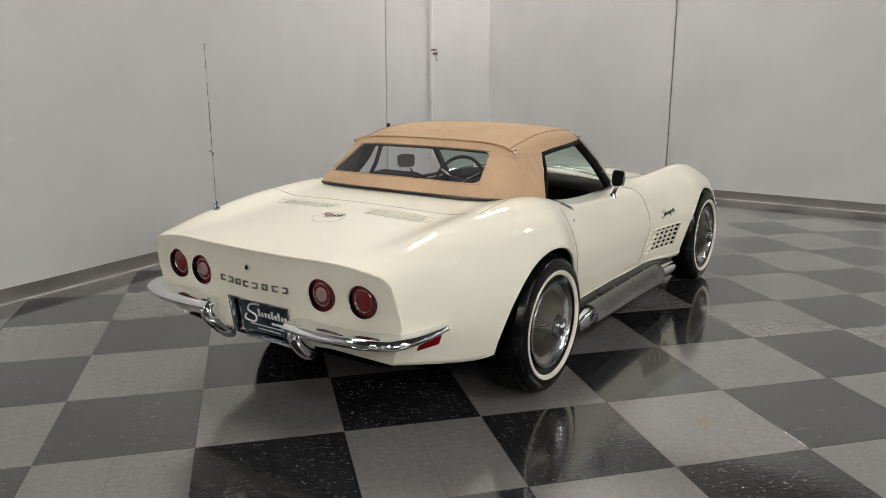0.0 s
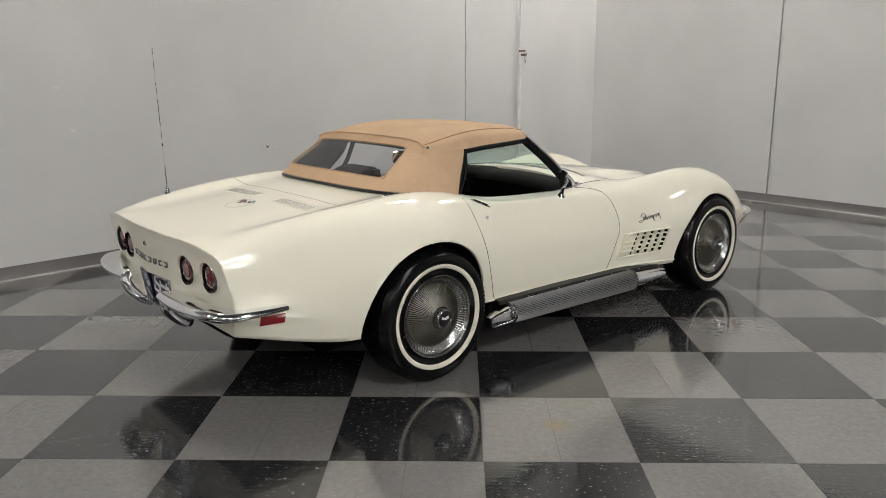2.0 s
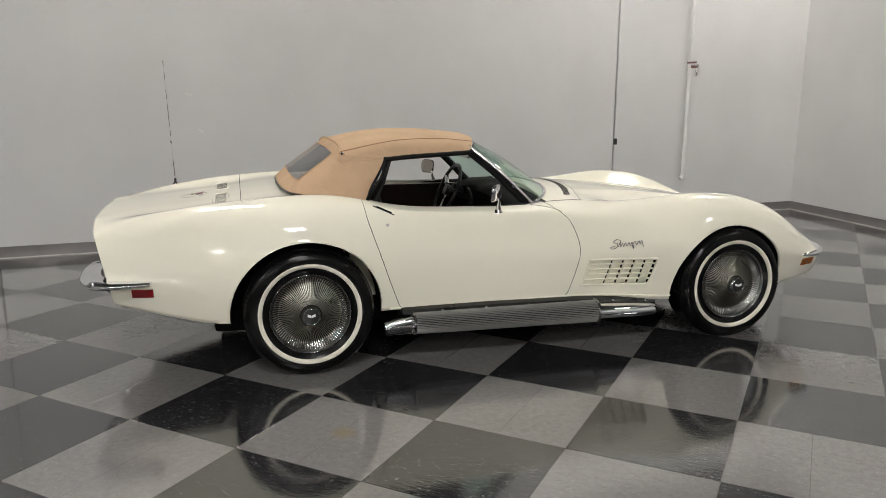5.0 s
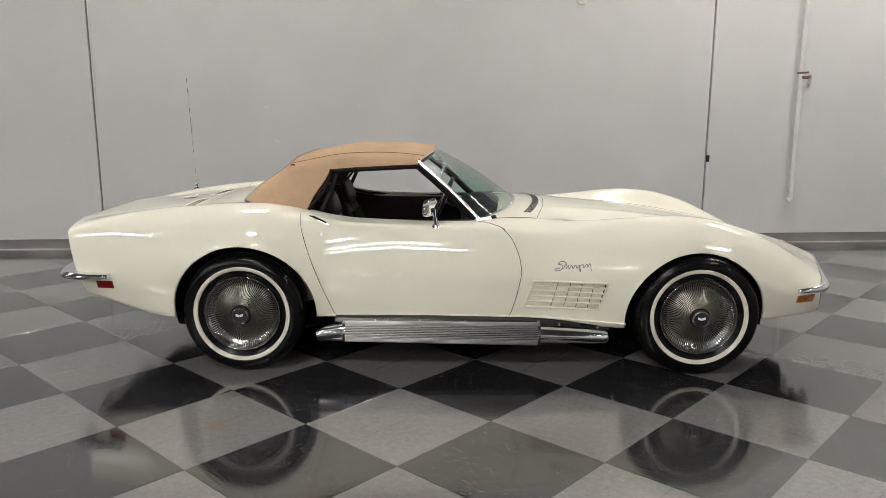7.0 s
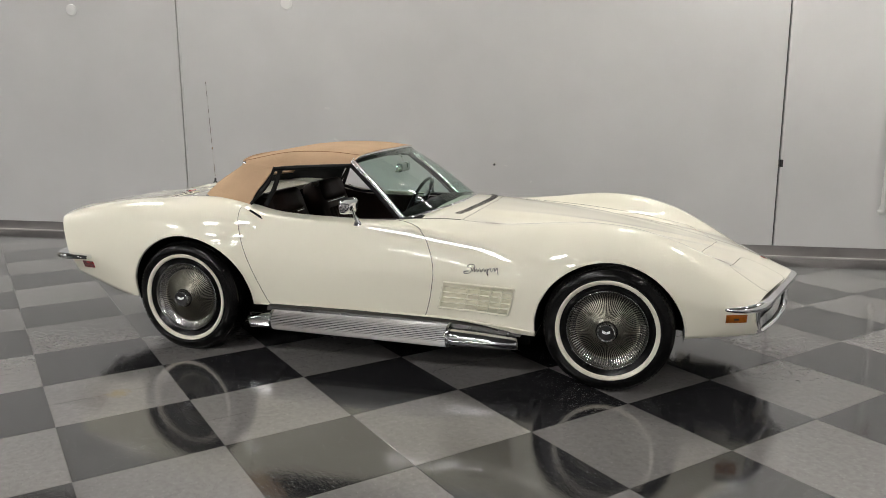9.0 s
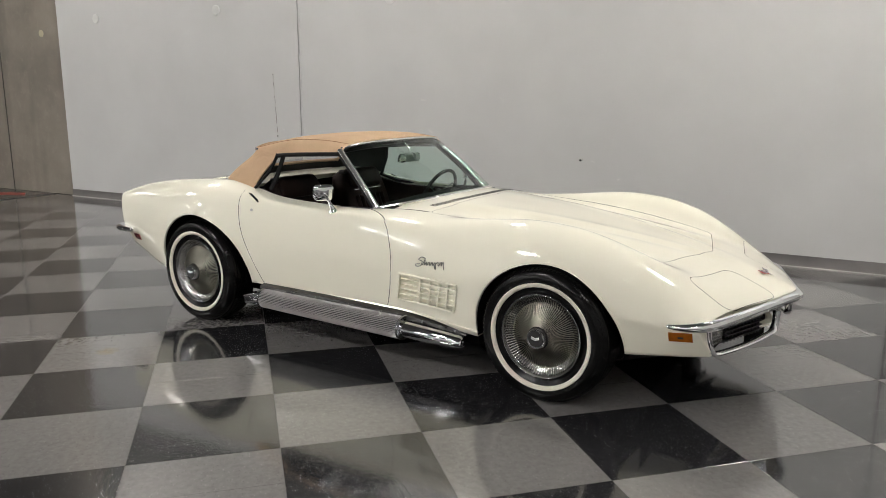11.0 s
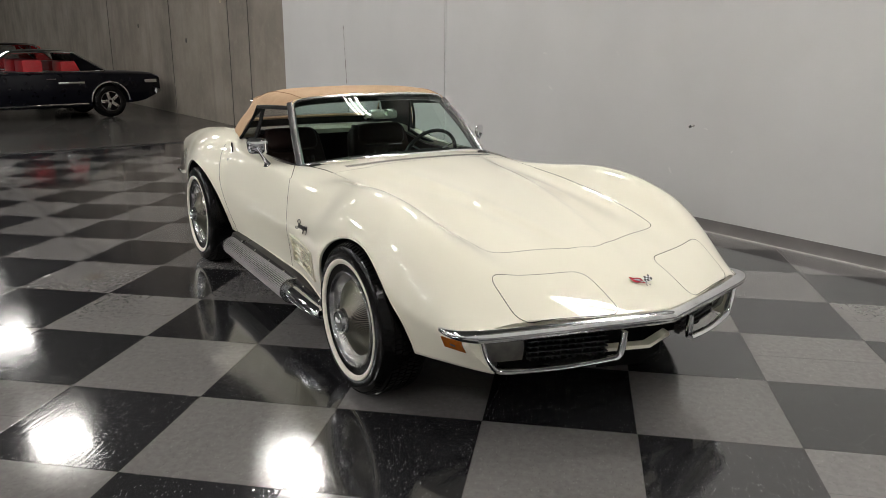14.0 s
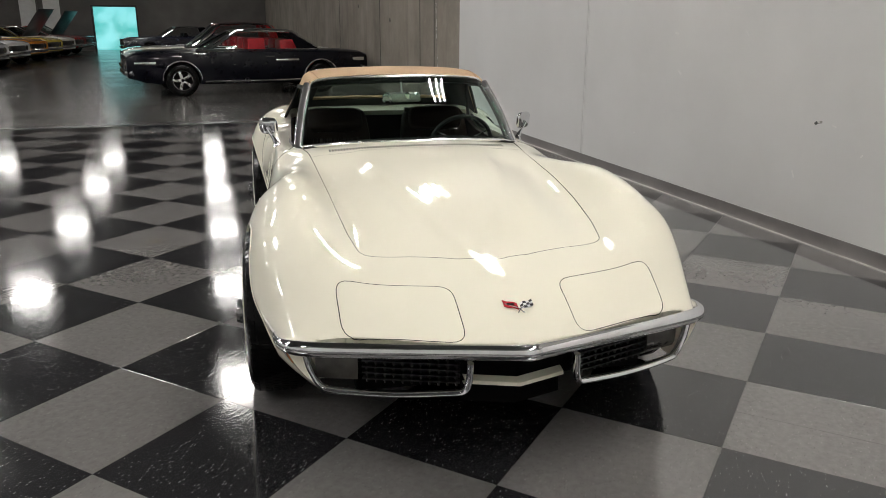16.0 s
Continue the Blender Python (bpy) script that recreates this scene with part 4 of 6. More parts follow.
def on_skirt(i, j, lift=0.0015):
    """A place on the rear of the top, between its rows."""
    a, b = int(min(i, len(skirt) - 2)), int(min(j, nc - 2))
    u, v = i - a, j - b
    p = skirt[a][b].lerp(skirt[a][b + 1], v).lerp(skirt[a + 1][b].lerp(skirt[a + 1][b + 1], v), u)
    return p + Vector((-0.7, p.y * 0.6, 0.5)).normalized() * lift


for ci, di in ((2, 1), (11, -1)):
    for cj, dj in ((mid - 11, 1), (mid + 13, -1)):
        bm = bmesh.new()
        arc = [(1 - math.sin(a), 1 - math.cos(a)) for a in np.linspace(0, math.pi / 2, 9)]
        for lift in (0.0025, -0.0045):
            tip_v = bm.verts.new(on_skirt(ci, cj, lift))
            ring_v = [bm.verts.new(on_skirt(ci + di * 1.7 * u, cj + dj * 2.2 * v, lift)) for u, v in arc]
            for a, b in zip(ring_v[:-1], ring_v[1:]):
                bm.faces.new((tip_v, a, b))
        part("window_corner", bm, M["canvas"], car)
pane = sheet(skirt, window, 0, "rear_window", M["rear_vinyl"], "clear flexible rear window")
pane.visible_shadow = False
# seams, binding and rubber edge
bowfull = both([smooth_line(BOW, 7)[:22]])[0]
part("bow_seam", tube([p + Vector((-0.003, 0, 0.004)) for p in bowfull], 0.005, 8), M["canvas"], car, "stitched tan seam welt")
part("deck_seal", tube([p + Vector((0, 0, -0.010)) for p in both([smooth_line(DECKLINE, 7)])[0]], 0.008, 8), M["black"], car, "black rubber edge of the top")
for s in (-1, 1):
    rail = [Vector((p[0], p[1] * s, p[2] - 0.012)) for p in smooth_line([HEAD[-1], MID1[-1], MID2[-1], BOW[-1]], 6)]
    part("rail_seal", tube(rail, 0.013, 8), M["seal"], car, "black window rail seal")
    quarter = [Vector((p[0] + 0.006, p[1] * s, p[2])) for p in smooth_line([BOW[-1], (-.815, .600, .985), DECKLINE[-1]], 6)]
    part("quarter_seal", tube(quarter, 0.009, 8), M["seal"], car, "black seal of the canvas quarter")
    part("top_button", tube([(-0.999, s * 0.518, 1.106), (-1.012, s * 0.530, 1.110)], 0.008, 10), M["chrome"], car)

# windscreen
WB = [(0.285, 0, .868), (0.265, .22, .866), (0.205, .42, .852), (0.125, .545, .832), (0.055, .605, .815)]
WT = [(-.200, 0, 1.168), (-.213, .22, 1.166), (-.236, .38, 1.158), (-.262, .47, 1.146), (-.285, .515, 1.130)]
ws = both(lattice([WB, [tuple((Vector(a) * 0.5 + Vector(b) * 0.5) + Vector((0.012, 0, 0.012))) for a, b in zip(WB, WT)], WT], 6, 6))
pane = sheet(ws, lambda i, j: True, 0, "windscreen", M["glass"], "raked green-tinted windscreen")
pane.visible_shadow = False
for s in (-1, 1):
    pil = [Vector((p[0], p[1] * s, p[2])) for p in smooth_line([(0.062, .612, .808), (-.10, .578, .97), (-.285, .526, 1.128)], 8)]
    part("screen_pillar", tube(pil, 0.012, 10, up=(0, 1, 0), ry=0.024), M["pillar"], car, "chrome windscreen pillar")
    pil2 = [p + Vector((-0.022, -0.012 * s, -0.012)) for p in pil]
    part("pillar_seal", tube(pil2, 0.017, 8, up=(0, 1, 0)), M["seal"], car)
    part("pillar_groove", tube([p + Vector((-0.001, 0.0115 * s, 0.001)) for p in pil[1:-1]], 0.0032, 6, up=(0, 1, 0)), M["seal"], car)
part("screen_header", tube([p + Vector((-0.004, 0, 0.004)) for p in both([smooth_line(WT, 6)])[0]], 0.010, 8), M["pillar"], car, "chrome windscreen header")
part("screen_base", tube([p + Vector((0.006, 0, -0.002)) for p in both([smooth_line(WB, 6)])[0]], 0.009, 8), M["pillar"], car, "chrome windscreen base moulding")

# front end
def vee(y, off=0.0):
    return 2.2 + off - 0.33 * abs(y)


bump = [(1.795, -.768, .452), (1.86, -.766, .455), (1.925, -.742, .459), (1.975, -.690, .463), (2.010, -.60, .465), (2.075, -.40, .470), (2.140, -.20, .477), (2.196, -.03, .483), (2.206, 0, .484)]
bump = bump + [(x, -y, z) for x, y, z in bump[-2::-1]]
line = smooth_line(bump[:5], 4)[:-1] + [Vector(p) for p in bump[4:13]] + smooth_line(bump[12:], 4)[1:]
sec = [(-.006 + .024 * math.cos(a), .026 * math.sin(a)) for a in np.linspace(0, 2 * math.pi, 17)[:-1]]
bm = bmesh.new()
sweep(bm, line, [(-s, h) for s, h in sec], scale=[0.12] + list(np.linspace(0.40, 1.0, 11)) + [1.0] * (len(line) - 24) + list(np.linspace(1.0, 0.40, 11)) + [0.12])
part("front_bumper", bm, M["chrome"], car, "slim chrome vee front bumper", angle=50)

for s in (-1, 1):
    # near-black sheet for the opening's shade, egg-crate bars, parking lamp and chrome surround on each side of the
    # nose
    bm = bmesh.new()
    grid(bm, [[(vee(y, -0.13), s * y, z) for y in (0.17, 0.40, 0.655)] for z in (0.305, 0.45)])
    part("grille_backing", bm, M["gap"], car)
    bm = bmesh.new()
    for k in range(11):
        y = 0.205 + 0.028 * k
        box(bm, (vee(y, -0.075), s * y - 0.0025, 0.328), (vee(y, -0.05), s * y + 0.0025, 0.442))
    for k in range(5):
        z = 0.345 + 0.021 * k
        sweep(bm, [(vee(y, -0.052), s * y, z) for y in (0.195, 0.35, 0.50)], [(-.012, -.0022), (.012, -.0022), (.012, .0022), (-.012, .0022)])
    part("grille", bm, M["black"], car, "black egg-crate grille", smooth=False)
    bm = bmesh.new()
    rows2 = [[(vee(y, -0.055 + 0.01 * math.sin(math.pi * (z - .33) / .105)), s * y, z) for y in np.linspace(0.515, 0.650, 6)] for z in np.linspace(0.335, 0.437, 6)]
    grid(bm, rows2)
    bmesh.ops.solidify(bm, geom=bm.faces[:], thickness=0.012)
    part("parking_lamp", bm, M["smoke"], car, "clear ribbed parking lamp")
    loop = [(0.684, .440), (0.668, .378), (0.638, .326), (0.590, .312), (0.40, .316), (0.24, .330), (0.196, .340), (0.182, .372), (0.178, .440)]
    path = smooth_line([(vee(y, 0.012 - 0.10 * max(0, .40 - z) - 0.16 * max(0, y - .50)), s * y, z) for y, z in loop], 5)
    part("grille_surround", tube(path, 0.011, 8, up=(1, 0, 0), ry=0.017), M["chrome"], car, "chrome grille surround", angle=60)
    # side markers follow the skin
    for name, x0, x1, z0, z1, mat, lab in (("front_marker_lamp", 1.808, 1.908, .380, .424, "amber", "amber side marker lamp"), ("rear_marker_lamp", -2.094, -1.990, .431, .475, "red_marker", "red side marker lamp")):
        bm = bmesh.new()
        grid(bm, [[on_side(x, z + (x - x0) * 0.04, s, 0.004) for x in np.linspace(x0, x1, 6)] for z in np.linspace(z0, z1, 4)])
        if sum(f.normal.y * s for f in bm.faces) < 0:
            bmesh.ops.reverse_faces(bm, faces=bm.faces[:])
        bm.normal_update()
        bmesh.ops.solidify(bm, geom=bm.faces[:], thickness=0.010)
        lamp = part(name, bm, M[mat], car, lab, smooth=False)
        if mat != "amber":
            continue
        bm = bmesh.new()
        c = [on_side((x0 + x1) / 2 + dx, (z0 + z1) / 2 + dz, s, 0.0045) for dx, dz in ((-.012, -.005), (.012, -.005), (.012, .005), (-.012, .005))]
        f = bm.faces.new([bm.verts.new(p) for p in c])
        bmesh.ops.solidify(bm, geom=[f], thickness=0.003)
        part("lens_badge", bm, M["black"], lamp, smooth=False)

# white strip below the bumper between the openings, and a near-black sheet for the shade in the slot over it
bm = bmesh.new()
rows2 = []
for y in np.linspace(-0.172, 0.172, 15):
    rows2.append([(vee(y, -0.118), y, .343), (vee(y, -0.084), y, .336), (vee(y, -0.080), y, .325), (vee(y, -0.096), y, .316), (vee(y, -0.122), y, .313)])
grid(bm, rows2)
bmesh.ops.solidify(bm, geom=bm.faces[:], thickness=0.004)
part("front_valance", bm, M["paint"], car, "cream valance between the grilles")
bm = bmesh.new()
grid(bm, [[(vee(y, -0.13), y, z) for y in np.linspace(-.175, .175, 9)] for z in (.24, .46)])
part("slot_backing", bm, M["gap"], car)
# plain pan, near-black to keep the space under the nose dark
part("chin", boxed((1.55, -0.52, 0.262), (1.93, 0.52, 0.32), 0.02), M["gap"], car, "near-black pan added under the nose")


def crossed_flags(m, size, parent):
    """Two small crossed flags: one enamelled red, one checked."""
    def cloth(sx, cells, material, name, h, owner):
        """Some cells of a waving flag four cells wide and three high."""
        bm = bmesh.new()
        for i, j in cells:
            u0, u1 = i / 4, (i + 1) / 4
            v0, v1 = j / 3 * .62, (j + 1) / 3 * .62
            lo, hi = [], []
            for u, v in ((u0, v0), (u1, v0), (u1, v1), (u0, v1)):
                p = Vector((sx * (.10 + u * 1.0), .02 + v + .40 * u + .07 * math.sin(u * 6.3), 0))
                lo.append(bm.verts.new(m @ (p * size)))
                hi.append(bm.verts.new(m @ ((p + Vector((0, 0, h))) * size)))
            fs = [bm.faces.new(lo), bm.faces.new(hi[::-1])] + [bm.faces.new((lo[k], hi[k], hi[k - 3], lo[k - 3])) for k in range(4)]
            bmesh.ops.recalc_face_normals(bm, faces=fs)
        return part(name, bm, material, owner, smooth=False)
    every = [(i, j) for i in range(4) for j in range(3)]
    flag = cloth(1, every, M["white"], "checked_flag", .07, parent)
    cloth(1, [(i, j) for i, j in every if (i + j) % 2], M["black"], "checks", .09, flag)
    flag = cloth(-1, every, M["emblem_red"], "red_flag", .07, parent)
    cloth(-1, [(1, 1), (2, 1)], M["chrome"], "flag_device", .10, flag)
    bm = bmesh.new()
    for sx in (-1, 1):
        sweep(bm, [m @ (Vector(p) * size) for p in ((-0.25 * sx, -0.35, 0.05), (0.12 * sx, 0.15, 0.06), (1.0 * sx, 0.62, 0.06))], ring(0.045 * size, 6))
    part("flag_staffs", bm, M["chrome"], parent)


def top_frame(x, y, lift=0.001):
    """A frame lying on the upper skin, its y axis towards the tail."""
    p, n, i, d = SKIN.ray_cast(Vector((x, y, 3)), Vector((0, 0, -1)))
    ax = Vector((0, 1, 0))
    ax = (ax - n * ax.dot(n)).normalized()
    return Matrix.Translation(p + n * lift) @ Matrix((ax, n.cross(ax), n)).transposed().to_4x4()


crossed_flags(top_frame(2.068, 0.008, 0.002), 0.046, car)

# cowl grille behind the bonnet
bm = bmesh.new()
for k in range(64):
    y = -0.46 + 0.92 * k / 63
    x = 0.425 - 0.40 * y * y
    m = top_frame(x, y, 0.0004)
    box(bm, (-0.0040, -0.020, -0.002), (0.0040, 0.020, 0.0006), 0, m)
ob = part("cowl_slots", bm, M["vent_dark"], car, "row of dark cowl air slots", smooth=False)
ob["kind"] = "stuff"
for s in (-1, 1):
    part("cowl_gap", tube([on_top(x, s * y, 0.0004) for x, y in smooth_pairs([(0.385, .560), (0.30, .568), (0.17, .585), (0.085, .598)], 6)], 0.0020, 6), M["gap"], car)
    part("wiper_cap", tube([on_top(0.12, s * 0.60, 0.003), on_top(0.04, s * 0.63, 0.003)], 0.010, 8), M["chrome"], car)

# raised script and side vents
for s in (-1, 1):
    def script(pts):
        return smooth_line([on_side(0.470 + u * 0.19, 0.562 + u * 0.022 + v * 0.05, s, 0.004) for u, v in pts], 5)
    word = [(0.30, .85), (0.17, 1.0), (0.07, .75), (0.20, .55), (0.16, .12), (0.02, .05), (-0.02, .25), (0.12, .30)]
    part("script_capital", tube(script(word), 0.0021, 6), M["script"], car, "chrome script capital")
    tail = [(0.22, .2), (0.30, .75), (0.29, .15), (0.36, .5), (0.38, .12), (0.45, .5), (0.49, .12), (0.56, .48), (0.60, .12), (0.66, .45), (0.70, -.25), (0.66, .1), (0.76, .5), (0.79, .12), (0.88, .5), (0.90, .12), (0.96, .5), (1.0, -.25)]
    part("script_tail", tube(script(tail), 0.0019, 6), M["script"], car, "chrome script lettering shape")

    def vent_at(u, v, depth=0.0):
        a = Vector((0.350, 0.505)).lerp(Vector((0.748, 0.503)), u)
        b = Vector((0.310, 0.352)).lerp(Vector((0.716, 0.350)), u)
        q = a.lerp(b, v)
        return on_side(q.x, q.y, s, 0.003 - depth)
    loop = smooth_line([vent_at(u, v) for u, v in ((0.02, 0), (0.35, 0), (0.7, 0), (0.97, 0), (1, .06), (1, .5), (0.985, .93), (0.94, 1), (0.6, 1), (0.3, 1), (0.03, 1), (0, .96), (0, .5), (0, .04))], 3, True)
    vent = part("side_vent", tube(loop, 0.0065, 8, True, up=(0, 1, 0)), M["paint"], car, "moulded egg-crate side vent")
    edges = (0.0, .36, .53, .69, .845, .99)
    for u0, u1 in zip(edges[:-1], edges[1:]):
        for v in (0, .2, .4, .6, .8):
            deep = .030 if u1 > .4 else .022
            bm = bmesh.new()
            q = [vent_at(a, c, d) for a, c, d in ((u0, v, .015), (u1 - .010, v, deep), (u1 - .010, v + .2, deep), (u0, v + .2, .015))]
            bm.faces.new([bm.verts.new(p) for p in q])
            cell = part("vent_ramp", bm, M["paint"], vent, smooth=False)
            # closed near-black face in place of the shaded opening
            bm = bmesh.new()
            q = [vent_at(a, c, d) for a, c, d in ((u1 - .011, v, deep), (u1, v, .008), (u1, v + .2, .008), (u1 - .011, v + .2, deep))]
            bm.faces.new([bm.verts.new(p) for p in q])
            part("vent_hole", bm, M["gap"], cell, "near-black face for the shade in the tail-facing opening", smooth=False)
    for v in (.2, .4, .6, .8):
        bm = bmesh.new()
        grid(bm, [[vent_at(u, v + dv, dd) for u in np.linspace(0.0, 1, 9)] for dv, dd in ((-.018, .002), (.018, .002), (.03, .045), (.01, .045))], closed_u=True)
        part("vent_blade", bm, M["paint"], vent, smooth=False)
    for u in edges[1:-1]:
        bm = bmesh.new()
        grid(bm, [[vent_at(u + du, v, dd) for v in np.linspace(0, 1, 5)] for du, dd in ((-.009, .001), (.009, .001), (.006, .014), (-.004, .014))], closed_u=True)
        part("vent_upright", bm, M["paint"], vent, smooth=False)
# doors: handle plate, lock, mirrors
for s in (-1, 1):
    path = [on_side(-0.880 + 0.108 * t, 0.846 - 0.046 * t, s, 0.002) for t in np.linspace(0, 1, 8)]
    part("door_handle", tube(path, 0.006, 8, up=(0, 0, 1), ry=0.0045), M["chrome"], car, "chrome flush door handle")
    part("handle_slot", tube([p + Vector((0.003, 0, 0.005)) for p in path[1:-1]], 0.0045, 6, ry=0.0045), M["gap"], car)
    c, n = on_side(-0.811, 0.753, s), Vector((0, s, 0.25)).normalized()
    part("door_lock", tube([c - n * 0.004, c + n * 0.004], 0.0085, 16, up=(1, 0, 0)), M["satin"], car, "round metal door lock")
    foot = on_side(-0.182, 0.795, s)
    bm = bmesh.new()
    head = foot + Vector((-0.010, s * 0.055, 0.100))
    sweep(bm, [foot - Vector((0, 0, .004)), foot + Vector((0, s * .004, .014)), foot + Vector((-.006, s * .025, .050)), head], ring(0.011, 10), up=(1, 0, 0), scale=[2.3, 1.3, 0.75, 0.8])
    mirror = part("door_mirror", bm, M["chrome"], car, "chrome stalk door mirror")
    m = Matrix.Translation(head + Vector((-0.020, -s * 0.010, 0.006))) @ Matrix.Rotation(radians(35 * s), 4, "Z") @ Matrix.Rotation(radians(7), 4, "Y")
    bm = bmesh.new()
    outline = rounded([(-.058, -.048), (.058, -.048), (.064, .048), (-.064, .048)], .036, 5)
    rows2 = [[m @ Vector((x, y * k, z * k)) for y, z in outline] for x, k in ((-.009, .96), (-.007, 1.0), (.002, .97), (.010, .78), (.014, .38), (.0148, .05))]
    grid(bm, rows2, closed_v=True, caps=True)
    part("mirror_shell", bm, M["chrome"], mirror, "chrome mirror shell", angle=60)
    bm = bmesh.new()
    bm.faces.new([bm.verts.new(m @ Vector((-0.0098, y * .9, z * .9))) for y, z in outline])
    # right-hand pane is plain black, a painted stand-in for its dark reflection
    part("mirror_pane", bm, M["dash"] if s < 0 else M["mirror"], mirror, smooth=False)

# side exhausts with ribbed covers
for s in (-1, 1):
    pipe = new("side_exhaust")
    pipe.parent = car
    def cover_ring(x, grow=0.0):
        """The half-round section of the cover; it swells a little towards the front."""
        f = (x + .645) / 1.06
        r, cy, cz = 0.053 + 0.006 * f + grow, 0.815, 0.218 - 0.008 * f
        arc = [(cy + r * math.cos(radians(a)), cz + r * math.sin(radians(a))) for a in range(100, -95, -10)]
        return [Vector((x, s * y, z)) for y, z in [(0.735, cz + r)] + arc + [(0.735, cz - r)]]
    bm = bmesh.new()
    grid(bm, [cover_ring(x) for x in (-.690, -.3, .05, .390)], closed_v=True, caps=True)
    cover = part("exhaust_cover", bm, M["black"], pipe, "round exhaust cover with chrome ribs")
    for k in range(20):
        a = radians(97 - 185 * k / 19)
        bm = bmesh.new()
        rows2 = []
        for x in (-.685, .385):
            f = (x + .645) / 1.06
            r, cz = 0.053 + 0.006 * f, 0.218 - 0.008 * f
            rows2.append([Vector((x, s * (0.815 + (r + dr) * math.cos(a + da)), cz + (r + dr) * math.sin(a + da))) for dr, da in ((-.001, .052), (.0040, .044), (.0056, .016), (.0056, -.016), (.0040, -.044), (-.001, -.052))])
        grid(bm, rows2, closed_v=True, caps=True)
        part("rib", bm, M["pipe"], cover, angle=50)
    for x in (-.685, .385):
        bm = bmesh.new()
        grid(bm, [cover_ring(x + dx, 0.0075) for dx in (-.007, .007)], closed_v=True, caps=True)
        part("end_band", bm, M["ring_metal"], pipe, "narrow metal end band", angle=50)
    bm = bmesh.new()
    path = smooth_line([Vector(p) for p in ((.375, s * .815, .208), (.50, s * .817, .205), (.64, s * .815, .200), (.72, s * .808, .196), (.755, s * .802, .194), (.768, s * .800, .194))], 3)
    n = len(path)
    sweep(bm, path, ring(0.050, 18, 0.046), scale=[1.0 - 0.36 * (k / (n - 1)) ** 1.2 - (0.28 if k == n - 1 else 0.10 if k == n - 2 else 0.03 if k == n - 3 else 0) for k in range(n)])
    part("front_pipe", bm, M["chrome"], pipe, "tapered chrome front pipe", angle=60)
    bm = bmesh.new()
    path = [Vector(p) for p in ((-.69, s * .805, .216), (-.735, s * .806, .211), (-.795, s * .808, .204), (-.84, s * .812, .196))]
    sweep(bm, path, rounded([(-.05, -.05), (.045, -.05), (.05, -.02), (.05, .03), (.03, .05), (-.05, .05)], .022, 4), scale=[.92, .86, .74, .60])
    tip = part("tail_pipe", bm, M["chrome"], pipe, "angled chrome exhaust tip", angle=30)
    end = path[-1]
    # solid block coloured as the shaded inside of the pipe
    part("outlet", boxed((end.x - .0015, end.y - .020, end.z - .018), (end.x + .006, end.y + .020, end.z + .020), .0), M["gap"], tip, "near-black block for the shade inside the outlet", smooth=False)
    for a in range(80, -100, -30):
        c = Vector((-.693, s * (.815 + .047 * math.cos(radians(a))), .218 + .047 * math.sin(radians(a))))
        part("flange_bolt", tube([c + Vector((.006, 0, 0)), c - Vector((.007, 0, 0))], .0055, 8, up=(0, 1, 0)), M["chrome"], pipe)
    bm = bmesh.new()
    grid(bm, [[Vector((x, s * y, z + dz)) for y, z in ((.735, .300), (.790, .286), (.800, .266), (.735, .262))] for x, dz in ((-.74, .002), (-.2, .0), (.3, -.008), (.55, -.020), (.775, -.036))], closed_v=True, caps=True)
    part("heat_strip", bm, M["strip"], pipe, "dark riveted strip above the exhaust", smooth=False)
    part("sill_lip", tube([on_side(x, 0.292 - 0.020 * max(0, x - 0.3) / 0.5, s, 0.001) for x in np.linspace(-.80, .86, 30)], 0.0055, 8), M["paint"], car)
    for x, dz in ((-.52, .0), (-.27, .0), (-.02, -.003), (.22, -.006), (.50, -.017), (.71, -.031)):
        part("rivet", tube([(x, s * .792, .276 + dz), (x, s * .802, .277 + dz)], 0.006, 8, up=(1, 0, 0)), M["chrome"], pipe)

# tail: bumpers, guards, lamps, lettering, plate
for s in (-1, 1):
    path = smooth_line([(-2.305, s * .245, .512), (-2.315, s * .40, .512), (-2.300, s * .56, .512), (-2.262, s * .675, .512), (-2.205, s * .730, .512), (-2.12, s * .757, .513), (-1.995, s * .776, .516)], 5)
    sec = [(-.045, .016), (.012, .018), (.040, .013), (.054, .000), (.054, -.014), (.040, -.027), (.010, -.034), (-.045, -.034)]
    if s > 0:
        sec = [(-a, b) for a, b in sec][::-1]
    bm = bmesh.new()
    n = len(path)
    sweep(bm, path, sec, scale=[1.0] * (n - 14) + list(np.linspace(1.0, 0.5, 14)))
    part("rear_bumper", bm, M["chrome"], car, "chrome quarter bumper at the tail", angle=50)
    bm = bmesh.new()
    path = smooth_line([(-2.285, s * .268 - .012, .505), (-2.318, s * .268 - .012, .490), (-2.318, s * .262 - .015, .462), (-2.298, s * .255 - .02, .430), (-2.265, s * .246 - .025, .396), (-2.220, s * .238 - .03, .358)], 5)
    n = len(path)
    sweep(bm, path, ring(0.038, 14, 0.031), up=(0, 1, 0), scale=[0.7, 0.9] + [1.0] * (n - 7) + [.97, .93, .86, .76, .55])
    part("bumper_guard", bm, M["chrome"], car, "curved chrome bumper guard", angle=60)


def tail_x(y, z):
    p, n, i, d = SKIN.ray_cast(Vector((-4, y, z)), Vector((1, 0, 0)))
    return p.x if p else -2.28


